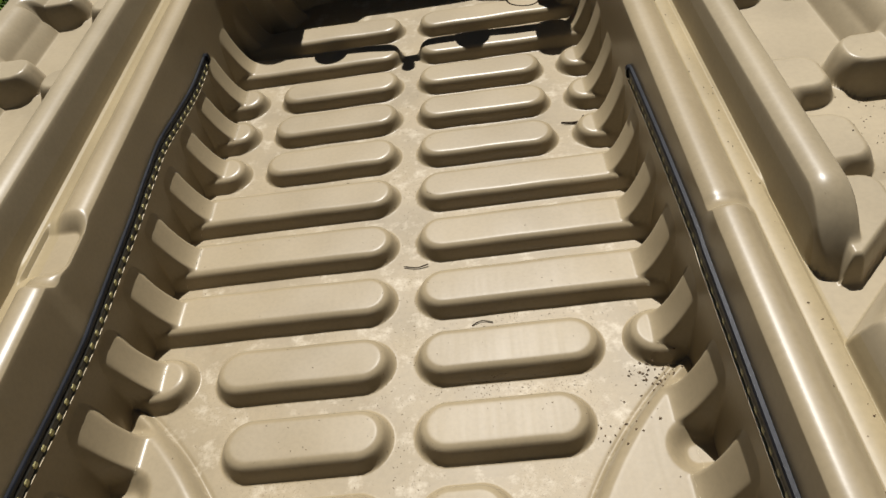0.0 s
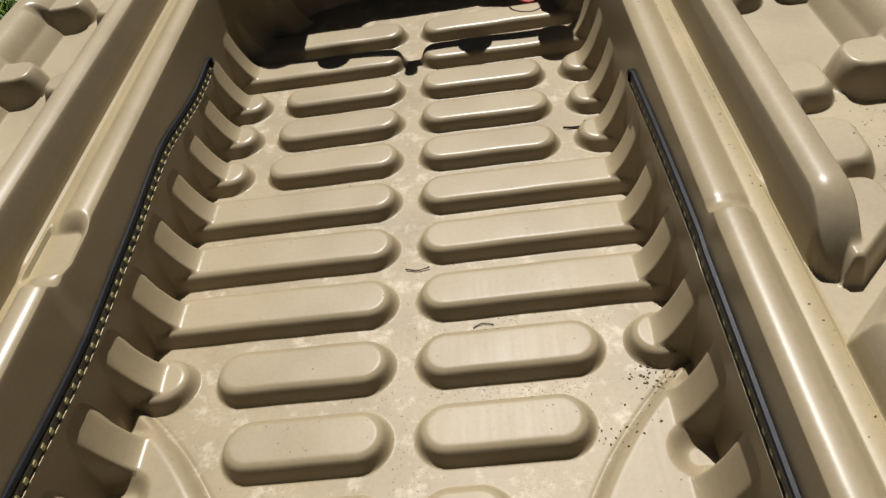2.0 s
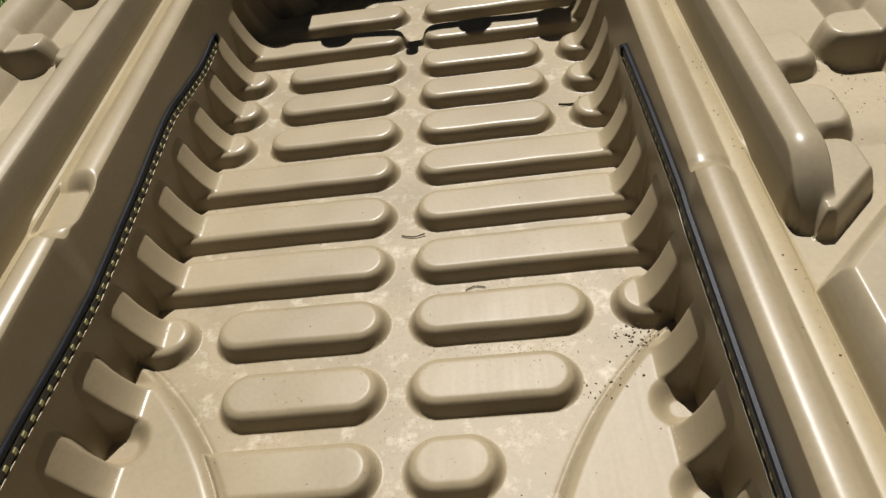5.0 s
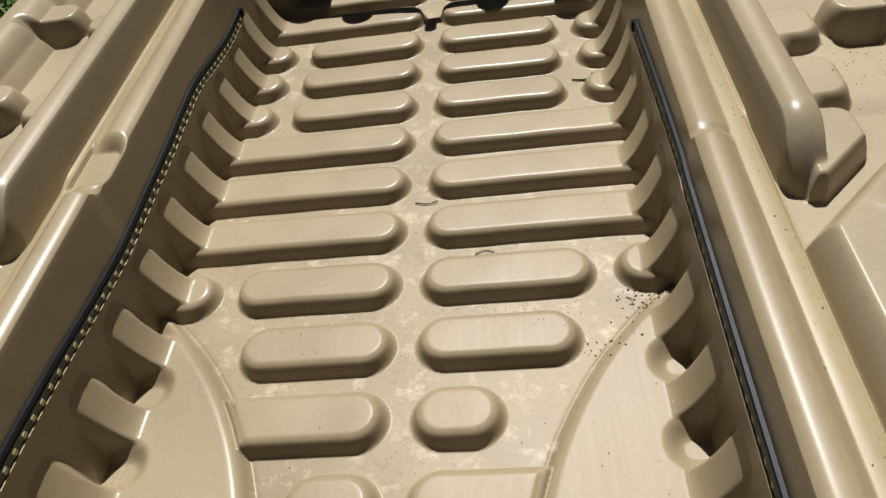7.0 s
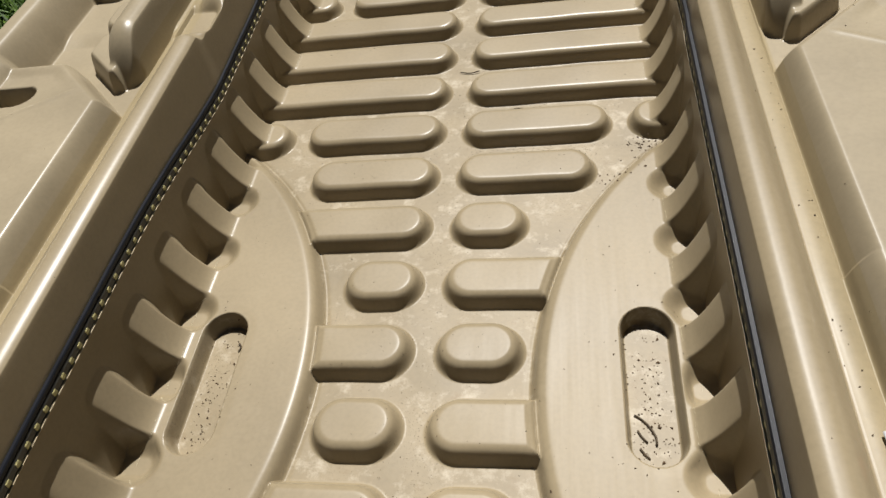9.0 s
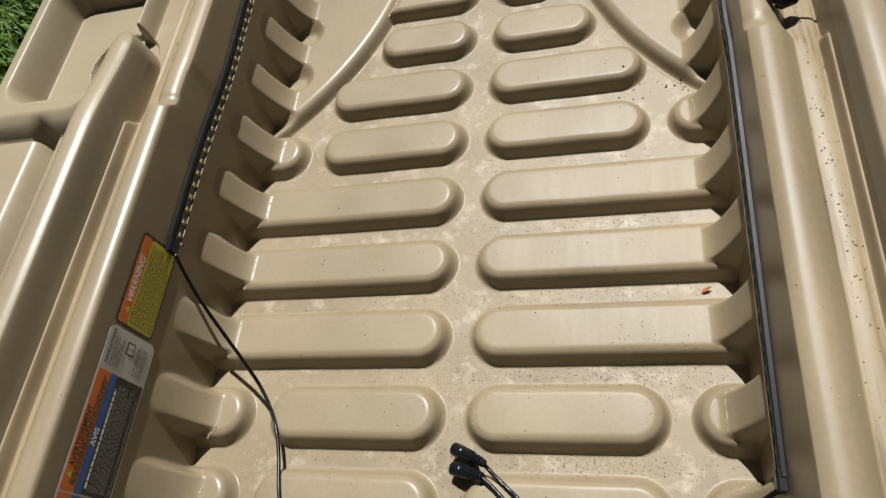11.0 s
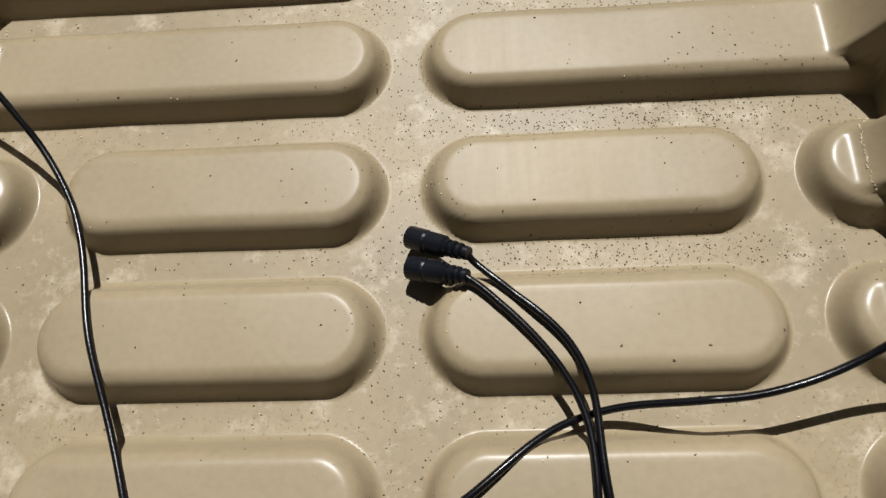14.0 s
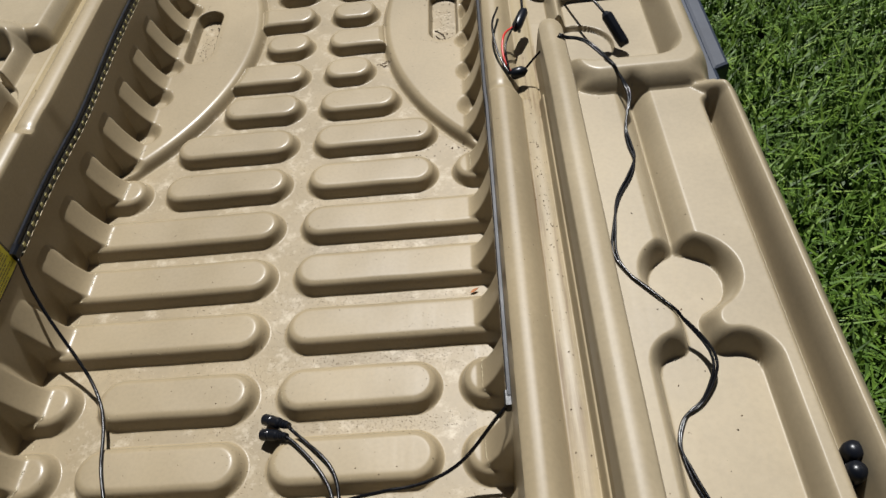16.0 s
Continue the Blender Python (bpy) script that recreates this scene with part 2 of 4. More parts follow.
def deck_heights():
    marks = []
    arc = np.hypot(A - PAD_X, Y) - PAD_R
    ribs = np.zeros_like(X)
    for c, yc in ROWS.items():
        for side in (-1, 1):
            xx = X * side
            bars = []
            if c in "ABFGHSTUYZ":
                bars.append((RIB_IN, 0.45))
            elif c in "CDEIRVWX":
                bars += [(RIB_IN, RIB_OUT), (STUB_IN, 0.45)]
            elif c == "Q":
                bars.append((RIB_IN, RIB_OUT))
            elif c == "J":
                bars.append((RIB_IN, 0.182))
            elif c == "P":
                bars.append((RIB_IN, 0.146))
            else:
                short = (c in "KMO") == (side > 0)
                bars.append((RIB_IN, 0.099) if short else (RIB_IN, 0.22))
            for x0, x1 in bars:
                d = stadium(xx, Y, x0, x1, yc, RIB_R)
                if x1 == 0.22:
                    d = np.maximum(d, -arc + 0.004)
                ribs = np.where(xx > 0, np.maximum(ribs, rib_profile(d, RIB_H)), ribs)
                marks.append(("rib", (d < 0.009) & (xx > 0) & (A < 0.262) & (arc > 0.004)))
    z = ribs + 0.0007 * np.sin(X * 17 + 1.3) * np.sin(Y * 9) + 0.0004 * np.sin(X * 61) * np.sin(Y * 43 + 1)
    # foot pads bounded by arcs, with a fine crease along the edge
    pad = smin(smax(np.zeros_like(z), (0.0062 - arc) * (PAD_H / 0.0062), 0.005), PAD_H - np.clip(arc + 0.011, 0, 0.02) ** 2 / 0.028, 0.0085)
    z = np.maximum(z, pad)
    z = z - 0.0009 * np.exp(-((arc - 0.009) / 0.0022) ** 2)
    for side in (-1, 1):
        marks.append(("foot_pad", (arc < 0.004) & (X * side > 0) & (A < 0.30)))
    # side walls, nearly upright, with a fluted foot at each row
    mid = smoothstep((0.415 - np.abs(Y)) / 0.03)
    endy = np.maximum(Y - 1.06, 0)
    base = np.where(LEFT, 0.284, 0.277 + 0.0045 * Y) - 0.0012 * mid - 2.2 * endy ** 2
    rise = 0.185 / 0.006
    out = base + 0.0155
    wall = (A - out) * rise
    # shallow dished pockets of the pads between the feet
    off = np.mod(Y / PITCH, 1.0) * PITCH - PITCH / 2
    across = np.abs(np.abs(off) - PITCH / 2)
    dish = box2(A, across, 0.256, 0.34, -0.019, 0.019, 0.018)
    z = z + (stamp(z, dish, 0.0030, 0.022) - z) * smoothstep((0.012 - arc) / 0.03)
    # each foot leans out of the wall below a rounded upper edge
    q = smoothstep(0.5 - (np.abs(off) - 0.0240) / 0.0130)
    crown = 0.095 - 0.020 * np.clip(np.abs(off) / 0.0265, 0, 1.2) ** 4
    leg = (A - out + 0.0215 * q) / (1 / rise + 0.0215 * q / crown)
    wall = smax(wall, leg, 0.005)
    z = smax(z, wall, 0.014 + 0.058 * q)
    for side in (-1, 1):
        marks.append(("side_wall", (A > base - 0.022) & (X * side > 0) & (A < 0.4)))
    # slots in the pads
    for side in (-1, 1):
        d = box2(X * side, Y, 0.205, 0.252, -0.080, 0.086, 0.0235)
        z = np.where(X * side > 0, stamp(z, d - 0.009, PAD_H - 0.0005, 0.012), z)
        z = np.where(X * side > 0, stamp(z, d - 0.001, -0.005, 0.0045), z)
        marks.append(("slot", (d < 0.004) & (X * side > 0)))
    # gunwale: a rounded hump, higher amidships, a crease, a low bead and a gutter
    AY = np.abs(Y)
    FORE = Y > 0
    amid, after = smoothstep((0.402 - Y) / 0.014 + 0.5), smoothstep((-0.464 - Y) / 0.014 + 0.5)
    lip = np.clip((out + 0.0215 - A) / 0.020, 0, 1)
    fall = np.clip((A - out - 0.0215) / 0.021, 0, 1.2)
    hump = 0.184 + 0.010 * amid + 0.010 * after - 0.017 * (1 - np.sqrt(1 - lip ** 2)) - (0.0085 + 0.007 * amid) * fall ** 2.2
    lift = 0.010 * smoothstep((-Y - 0.38) / 0.14)
    bead = 0.1738 + 0.9 * lift - 14.0 * (A - 0.3475) ** 2
    hump = hump - 0.0017 * np.exp(-((Y - 0.415) / 0.0065) ** 2) - 0.0017 * np.exp(-((Y + 0.451) / 0.0065) ** 2)
    top = np.where(A < 0.330, hump, smax(hump, bead, 0.0018))
    top = np.where(A > 0.3475, np.maximum(bead, 0.1700 + lift), top)
    pit = box2(A, Y, 0.303, 0.40, 0.424, 0.503, 0.020) + np.where(LEFT, 0, 1)
    top = np.where(A < 0.352, carve(top, pit, 0.1680, 0.020), top)
    low = 0.174 - 0.007 * smoothstep((0.46 - Y) / 0.05) * FORE
    # middle seat block, cut slantwise forward, with a fold across its top
    seat = box2(A, Y, 0.3670, 0.9, -0.235, 0.34, 0.02)
    seat = np.maximum(seat, ((Y - 0.25) - (A - 0.36)) * 0.7071)
    low = swell(low, seat, 0.206, 0.019)
    fold = (Y - 0.279 + 0.62 * (A - 0.401)) * 0.85
    onseat = smoothstep(-seat / 0.02 - 0.4)
    low = low + onseat * (0.0009 * np.exp(-(fold / 0.0035) ** 2) - 0.05 * np.clip(fold, 0, 0.06))
    low = stamp(low, box2(A, Y, 0.466, 0.545, 0.258, 0.288, 0.014) + np.where(LEFT, 0, 1), 0.16, 0.010)
    # aft trays: shelf, groove, block, bottle-shaped hollow, deep tray
    groove = box2(A, -Y, 0.456, 0.478, 0.47, 0.78, 0.01)
    hollow = np.minimum(box2(A, -Y, 0.422, 0.523, 0.838, 1.22, 0.026), np.hypot(A - 0.4715, -Y - 0.764) - 0.041)
    hollow = smin(hollow, box2(A, -Y, 0.454, 0.479, 0.77, 0.86, 0.004), 0.012)
    aft = np.full_like(z, 0.196)
    aft = carve(aft, groove, 0.172, 0.022)
    aft = carve(aft, hollow - 0.001, 0.164, 0.014)
    aft = carve(aft, box2(A, -Y, 0.5465, 0.564, 0.515, 1.3, 0.007), 0.166, 0.012)
    low = low + (aft - low) * smoothstep((-Y - 0.465) / 0.02)
    # raised box on each side, just abaft the seat block
    boxo, boxi = box2(A, -Y, 0.400, 0.560, 0.215, 0.482, 0.035), box2(A, -Y, 0.400, 0.530, 0.245, 0.447, 0.03)
    low = swell(low, boxo, 0.219, 0.024)
    low = carve(low, boxi, 0.176, 0.018)
    low = stamp(low, np.hypot(A - 0.420, -Y - 0.365) - 0.042, 0.0, 0.012)
    # fore trays: lobes beside the ridge, and blocks with a steep aft face along the outer side
    lobe = box2(A, Y, 0.385, 0.413, 0.36, 1.5, 0.01)
    for y0, y1, x1 in ((0.541, 0.602, 0.459), (0.432, 0.503, 0.452), (0.748, 0.800, 0.456), (0.955, 1.010, 0.456)):
        lobe = smin(lobe, box2(A, Y, 0.385, x1, y0, y1, 0.022), 0.016)
    heel = np.maximum(box2(A, Y, 0.383, 0.440, 0.28, 0.415, 0.018), np.maximum(((A - 0.387) - (Y - 0.316)) * 0.7071, 0.322 - Y))
    low = np.where(FORE, swell(low, lobe, 0.195, 0.013), low)
    low = np.where(FORE, np.maximum(low, swell(low, heel, 0.196, 0.009)), low)
    strip = box2(A, Y, 0.522, 0.80, 0.60, 1.5, 0.02)
    low = np.where(FORE, swell(low, strip, 0.203, 0.030), low)
    for y0 in (0.556, 0.766, 0.968):
        blk = box2(A, Y, 0.474, 0.80, y0, y0 + 0.055, 0.024)
        low = np.where(FORE, stamp(low, box2(A, Y, 0.480, 0.80, y0 - 0.016, y0 + 0.010, 0.012), 0.160, 0.010), low)
        low = np.where(FORE, swell(low, blk, 0.206, 0.013), low)
    # tall ridges with round noses
    ridge = stadium(0.312 + (AY - np.where(FORE, 0.312, 0.350)) * 0.6, A, 0.324, 2.2, 0.3805, 0.0125)
    low = smax(low, 0.164 + smin((0.0068 - ridge) * 20.0, 0.0655 + lift - 24 * (ridge + 0.0125) ** 2 - 13.0 * np.clip(0.385 - AY, 0, 0.08) ** 2 * FORE, 0.028), 0.005)
    join = smoothstep((A - 0.3565) / 0.0045)
    top = top + (np.maximum(low, 0.169 + lift * (A < 0.375)) - top) * join
    rim = A - np.where(Y < -0.3, 0.5375 + 0.0275 * smoothstep((-Y - 0.482) / 0.04), 0.5375)
    open_side = smoothstep((-Y - 0.482) / 0.03) + smoothstep((Y - 0.24) / 0.03)
    top = top + (swell(top, -rim, np.where(Y < -0.3, 0.214, 0.224), np.where(Y < -0.3, 0.018, 0.030)) - top) * open_side
    top = stamp(top, -(A - 0.577), 0.16, 0.022)
    # bulkheads close both ends
    end = 0.01 + (AY - 1.30) * 4
    z = smax(z, end, 0.03)
    z = smin(z, top, 0.014)
    for side in (-1, 1):
        marks.append(("gunwale", (A > base + 0.026) & (A <= 0.363) & (X * side > 0)))
        marks.append(("gutter", (A > 0.3385) & (A <= 0.363) & (X * side > 0) & (Y > -0.35)))
        marks.append(("grimy_gutter", (A > 0.3345) & (A <= 0.363) & (X * side > 0) & (Y <= -0.35)))
        for stop in (-1, 1):
            marks.append(("arm_ridge", (A > 0.363) & (ridge < 0.014) & (X * side > 0) & (Y * stop > 0)))
            marks.append(("side_tray", (A > 0.363) & (ridge >= 0.014) & (AY > 0.30) & (rim < -0.012) & (X * side > 0) & (Y * stop > 0)))
        marks.append(("storage_box", (A > 0.363) & (boxo < 0.012) & (ridge >= 0.014) & (rim < -0.012) & (X * side > 0)))
        marks.append(("seat_block", (A > 0.363) & (ridge >= 0.014) & (Y <= 0.30) & (Y > -0.215) & (rim < -0.012) & (X * side > 0)))
        marks.append(("outer_rim", (rim >= -0.012) & (X * side > 0)))
    for name, where in marks:
        mark(name, where)
    return z


Z = deck_heights()
gy, gx = np.gradient(Z, ys, xs)
NRM = np.dstack([-gx, -gy, np.ones_like(Z)])
NRM /= np.linalg.norm(NRM, axis=2, keepdims=True)


def height(x, y):
    """The deck's height at a place."""
    i, j = int(np.clip(np.searchsorted(ys, y), 1, len(ys) - 1)), int(np.clip(np.searchsorted(xs, x), 1, len(xs) - 1))
    u, v = (x - xs[j - 1]) / (xs[j] - xs[j - 1]), (y - ys[i - 1]) / (ys[i] - ys[i - 1])
    return float((Z[i - 1, j - 1] * (1 - u) + Z[i - 1, j] * u) * (1 - v) + (Z[i, j - 1] * (1 - u) + Z[i, j] * u) * v)


boat = thing("boat", "tan moulded plastic fishing boat hull with ribbed floor on a lawn", "boat")
PART_LABELS = {"floor_liner": "dusty tan moulded floor", "rib": "rounded raised floor rib", "foot_pad": "arched raised pad with a slot",
               "slot": "sunken oblong slot with dirt", "side_wall": "upright side wall with fluted foot", "gunwale": "rounded inner gunwale", "gutter": "yellowish gutter along the gunwale", "grimy_gutter": "gutter with brown dirt streaks",
               "arm_ridge": "tall round-ended ridge", "side_tray": "side tray with bottle-shaped hollow", "seat_block": "flat raised seat block",
               "storage_box": "raised open box with a rounded rim", "outer_rim": "rounded outer rim"}


def build_deck():
    ny, nx = Z.shape
    # the outer rim bulges outward abaft the storage boxes
    bulge = 0.013 * smoothstep((-Y - 0.482) / 0.04) * smoothstep((A - 0.560) / 0.022)
    verts = np.dstack([X + np.sign(X) * bulge, Y, Z]).reshape(-1, 3)
    nrm = NRM.reshape(-1, 3)
    idx = np.arange(ny * nx).reshape(ny, nx)
    quads = np.stack([idx[:-1, :-1], idx[:-1, 1:], idx[1:, 1:], idx[1:, :-1]], -1).reshape(-1, 4)
    # a face belongs to the kind of its first corner
    fk = kind[:-1, :-1].reshape(-1)
    for k, name in names.items():
        q = quads[fk == k]
        if not len(q):
            continue
        used, inv = np.unique(q, return_inverse=True)
        me = bpy.data.meshes.new(name)
        me.vertices.add(len(used))
        me.vertices.foreach_set("co", verts[used].ravel())
        me.loops.add(q.size)
        me.loops.foreach_set("vertex_index", inv.ravel().astype(np.int32))
        me.polygons.add(len(q))
        me.polygons.foreach_set("loop_start", np.arange(0, q.size, 4, dtype=np.int32))
        me.update(calc_edges=True)
        me.polygons.foreach_set("use_smooth", [True] * len(q))
        me.normals_split_custom_set_from_vertices(nrm[used].tolist())
        me.materials.append(FLOOR if name in ("floor_liner", "slot") else RIM if name == "gutter" else GRIMY if name == "grimy_gutter" else PALE_TAN if name in ("side_tray", "seat_block", "storage_box", "outer_rim", "arm_ridge") else PLASTIC)
        ob = new(name, me)
        ob.parent = boat
        tagged(ob, PART_LABELS[name])


build_deck()


def prism(bm, pts, z0, z1, bevel=0.0):
    """An upright prism over an outline, with softened upper and lower edges."""
    lo = [bm.verts.new((x, y, z0)) for x, y in pts]
    hi = [bm.verts.new((x, y, z1)) for x, y in pts]
    faces = [bm.faces.new(lo[::-1]), bm.faces.new(hi)]
    for i in range(len(pts)):
        faces.append(bm.faces.new((lo[i], lo[(i + 1) % len(pts)], hi[(i + 1) % len(pts)], hi[i])))
    if bevel:
        es = list({e for f in faces[:2] for e in f.edges})
        bmesh.ops.bevel(bm, geom=es, offset=bevel, segments=2, affect="EDGES", profile=0.5)
    return bm


# hull outside, below the rim
def hull_shell():
    for side in (-1, 1):
        bm = bmesh.new()
        prism(bm, [(side * x, y) for x, y in ((0.560, Y0), (0.586, Y0), (0.586, Y1), (0.560, Y1))][::side], -0.24, 0.175, 0.006)
        part("hull_side", bm, SLATE, boat, "slate blue outer hull side", smooth=False)


hull_shell()
for side in (-1, 1):
    bm = bmesh.new()
    prism(bm, [(side * x, y) for x, y in ((0.580, -0.44), (0.603, -0.43), (0.603, 0.32), (0.580, 0.33))][::side], 0.05, 0.176, 0.005)
    part("rub_strip", bm, SLATE, boat, "slate blue rub strip", smooth=False)

# ---- ground ----
GROUND_Z = -0.27
bm = bmesh.new()
bmesh.ops.create_grid(bm, x_segments=60, y_segments=60, size=200)
ground = stuff_of(bm, "ground", SOIL)
ground.location.z = GROUND_Z
tagged(ground, "short green mown lawn reaching into the distance", "ground", kind="structure")


def blade_material():
    m = bpy.data.materials.new("grass_blades")
    m.use_nodes = True
    n, l = m.node_tree.nodes, m.node_tree.links
    b = n["Principled BSDF"]
    b.inputs["Roughness"].default_value = 0.55
    b.inputs["Specular IOR Level"].default_value = 0.25
    geo = n.new("ShaderNodeNewGeometry")
    ramp = n.new("ShaderNodeValToRGB")
    e = ramp.color_ramp.elements
    e[0].color, e[1].color = (0.028, 0.058, 0.005, 1), (0.21, 0.28, 0.075, 1)
    e.new(0.55).color = (0.062, 0.118, 0.011, 1)
    e.new(0.95).color = (0.125, 0.20, 0.024, 1)
    l.new(geo.outputs["Random Per Island"], ramp.inputs["Fac"])
    l.new(ramp.outputs["Color"], b.inputs["Base Color"])
    return m


def lawn(name, x0, x1, y0, y1, count, seed):
    rng = np.random.default_rng(seed)
    n = count
    px, py = rng.uniform(x0, x1, n), rng.uniform(y0, y1, n)
    h, w = rng.uniform(0.04, 0.13, n), rng.uniform(0.0022, 0.0058, n)
    th, lean = rng.uniform(0, 2 * math.pi, n), rng.uniform(0.2, 1.25, n)
    ca, sa = np.cos(th), np.sin(th)
    verts = np.zeros((n, 5, 3))
    for k, (f, wide) in enumerate(((0, 1), (0, -1), (0.55, 0.8), (0.55, -0.8), (1.0, 0))):
        reach = h * lean * f ** 1.6
        verts[:, k, 0] = px + ca * reach - sa * w * wide
        verts[:, k, 1] = py + sa * reach + ca * w * wide
        verts[:, k, 2] = GROUND_Z - 0.004 + h * f * (1 - 0.3 * lean * f)
    base = np.arange(n)[:, None] * 5
    tri = np.concatenate([base + np.array([[0, 1, 3]]), base + np.array([[0, 3, 2]]), base + np.array([[2, 3, 4]])])
    me = bpy.data.meshes.new(name)
    me.from_pydata(verts.reshape(-1, 3).tolist(), [], tri.tolist())
    me.materials.append(BLADE)
    return tagged(new(name, me), "dense sunlit green lawn grass beside the boat", "grass", kind="stuff")


BLADE = blade_material()
lawn("grass", 0.59, 2.1, -1.1, 1.6, 105000, 3)
lawn("grass", -2.1, -0.60, -1.1, 2.6, 45000, 4)
lawn("grass", -2.1, 2.1, -2.4, -1.1, 18000, 5)
lawn("grass", -0.6, 2.1, 1.6, 2.6, 11000, 6)


# ---- sweeps ----
def glide(pts, step=0.006):
    """A smooth line through the given places."""
    p = [Vector(q) for q in pts]
    p = [p[0] * 2 - p[1]] + p + [p[-1] * 2 - p[-2]]
    out = []
    for i in range(1, len(p) - 2):
        a, b, c, d = p[i - 1:i + 3]
        n = max(2, int((c - b).length / step))
        for k in range(n):
            t = k / n
            out.append(0.5 * (2 * b + (c - a) * t + (2 * a - 5 * b + 4 * c - d) * t * t + (3 * b - a - 3 * c + d) * t ** 3))
    return out + [p[-2]]


def tube(bm, line, r, seg=10, rx=None):
    """Sweep a round or oval section along a line; r may be a list, one radius for each place."""
    prev, up = None, Vector((0, 0, 1))
    for i, p in enumerate(line):
        d = (line[min(i + 1, len(line) - 1)] - line[max(i - 1, 0)]).normalized()
        side = d.cross(up)
        side = side.normalized() if side.length > 1e-4 else Vector((1, 0, 0))
        n = side.cross(d)
        rr = r[i] if isinstance(r, (list, tuple)) else r
        ring = [bm.verts.new(p + side * math.cos(2 * math.pi * k / seg) * (rx or rr) + n * math.sin(2 * math.pi * k / seg) * rr) for k in range(seg)]
        if prev:
            for k in range(seg):
                bm.faces.new((prev[k], prev[(k + 1) % seg], ring[(k + 1) % seg], ring[k]))
        else:
            bm.faces.new(ring[::-1])
        prev = ring
    bm.faces.new(prev)
    bmesh.ops.recalc_face_normals(bm, faces=bm.faces)
    return bm


def rest(pts, r, lift=0.0):
    """Lift a line so that it lies on the deck and spans the hollows between ribs."""
    line = glide([(x, y, 0) for x, y in pts], 0.004)
    hs = [max(height(q.x + dx, q.y) for dx in (-0.002, 0.002)) + r for q in line]
    n = len(hs)
    out = []
    for i, q in enumerate(line):
        best = hs[i]
        for j in range(max(0, i - 16), i):
            for k in (i + 5, i + 10, i + 16):
                if k < n:
                    best = max(best, hs[j] + (hs[k] - hs[j]) * (i - j) / (k - j) - 0.004)
        out.append(best)
    sm = [max(hs[i], sum(out[max(0, i - 4):i + 5]) / len(out[max(0, i - 4):i + 5])) for i in range(n)]
    return [Vector((q.x, q.y, z + lift)) for q, z in zip(line, sm)]


def wall_x(side, y, z):
    """Where the inner face of a side wall stands."""
    mid = float(smoothstep((0.415 - abs(y)) / 0.03))
    return side * ((0.284 if side < 0 else 0.277 + 0.0045 * y) - 0.0012 * mid + 0.0155 + 0.006 / 0.185 * z)


# ---- light strips ----
CHIP = material("yellow_light_chip", (0.42, 0.38, 0.17), 0.35, vary=0.2, scale=60)
BACKING = material("tan_adhesive_tape", (0.36, 0.29, 0.17), 0.5, vary=0.2)
SOLDER = material("dark_circuit_strip", (0.03, 0.028, 0.022), 0.45, vary=0.4, scale=80)


def block_mesh(name, sx, sy, sz, mat, bevel=0.0008):
    bm = bmesh.new()
    bmesh.ops.create_cube(bm, size=1)
    bmesh.ops.scale(bm, vec=(sx, sy, sz), verts=bm.verts)
    bmesh.ops.bevel(bm, geom=bm.edges, offset=bevel, segments=1, affect="EDGES")
    me = bpy.data.meshes.new(name)
    bm.to_mesh(me)
    bm.free()
    me.materials.append(mat)
    return me


def ribbon(bm, line, side, depth, lo, hi, off=0.0):
    """A bar that follows the wall: from depth off to off + depth inboard, from lo to hi in height."""
    prev = None
    sec = ((off, lo), (off + depth * 0.7, lo), (off + depth, lo + (hi - lo) * 0.25), (off + depth, hi - (hi - lo) * 0.2), (off + depth * 0.75, hi), (off, hi))
    for p in line:
        ring = [bm.verts.new((p.x - side * a, p.y, p.z + b)) for a, b in sec]
        if prev:
            for k in range(len(sec)):
                bm.faces.new((prev[k], prev[(k + 1) % len(sec)], ring[(k + 1) % len(sec)], ring[k]))
        else:
            bm.faces.new(ring)
        prev = ring
    bm.faces.new(prev[::-1])
    bmesh.ops.recalc_face_normals(bm, faces=bm.faces)
    return bm


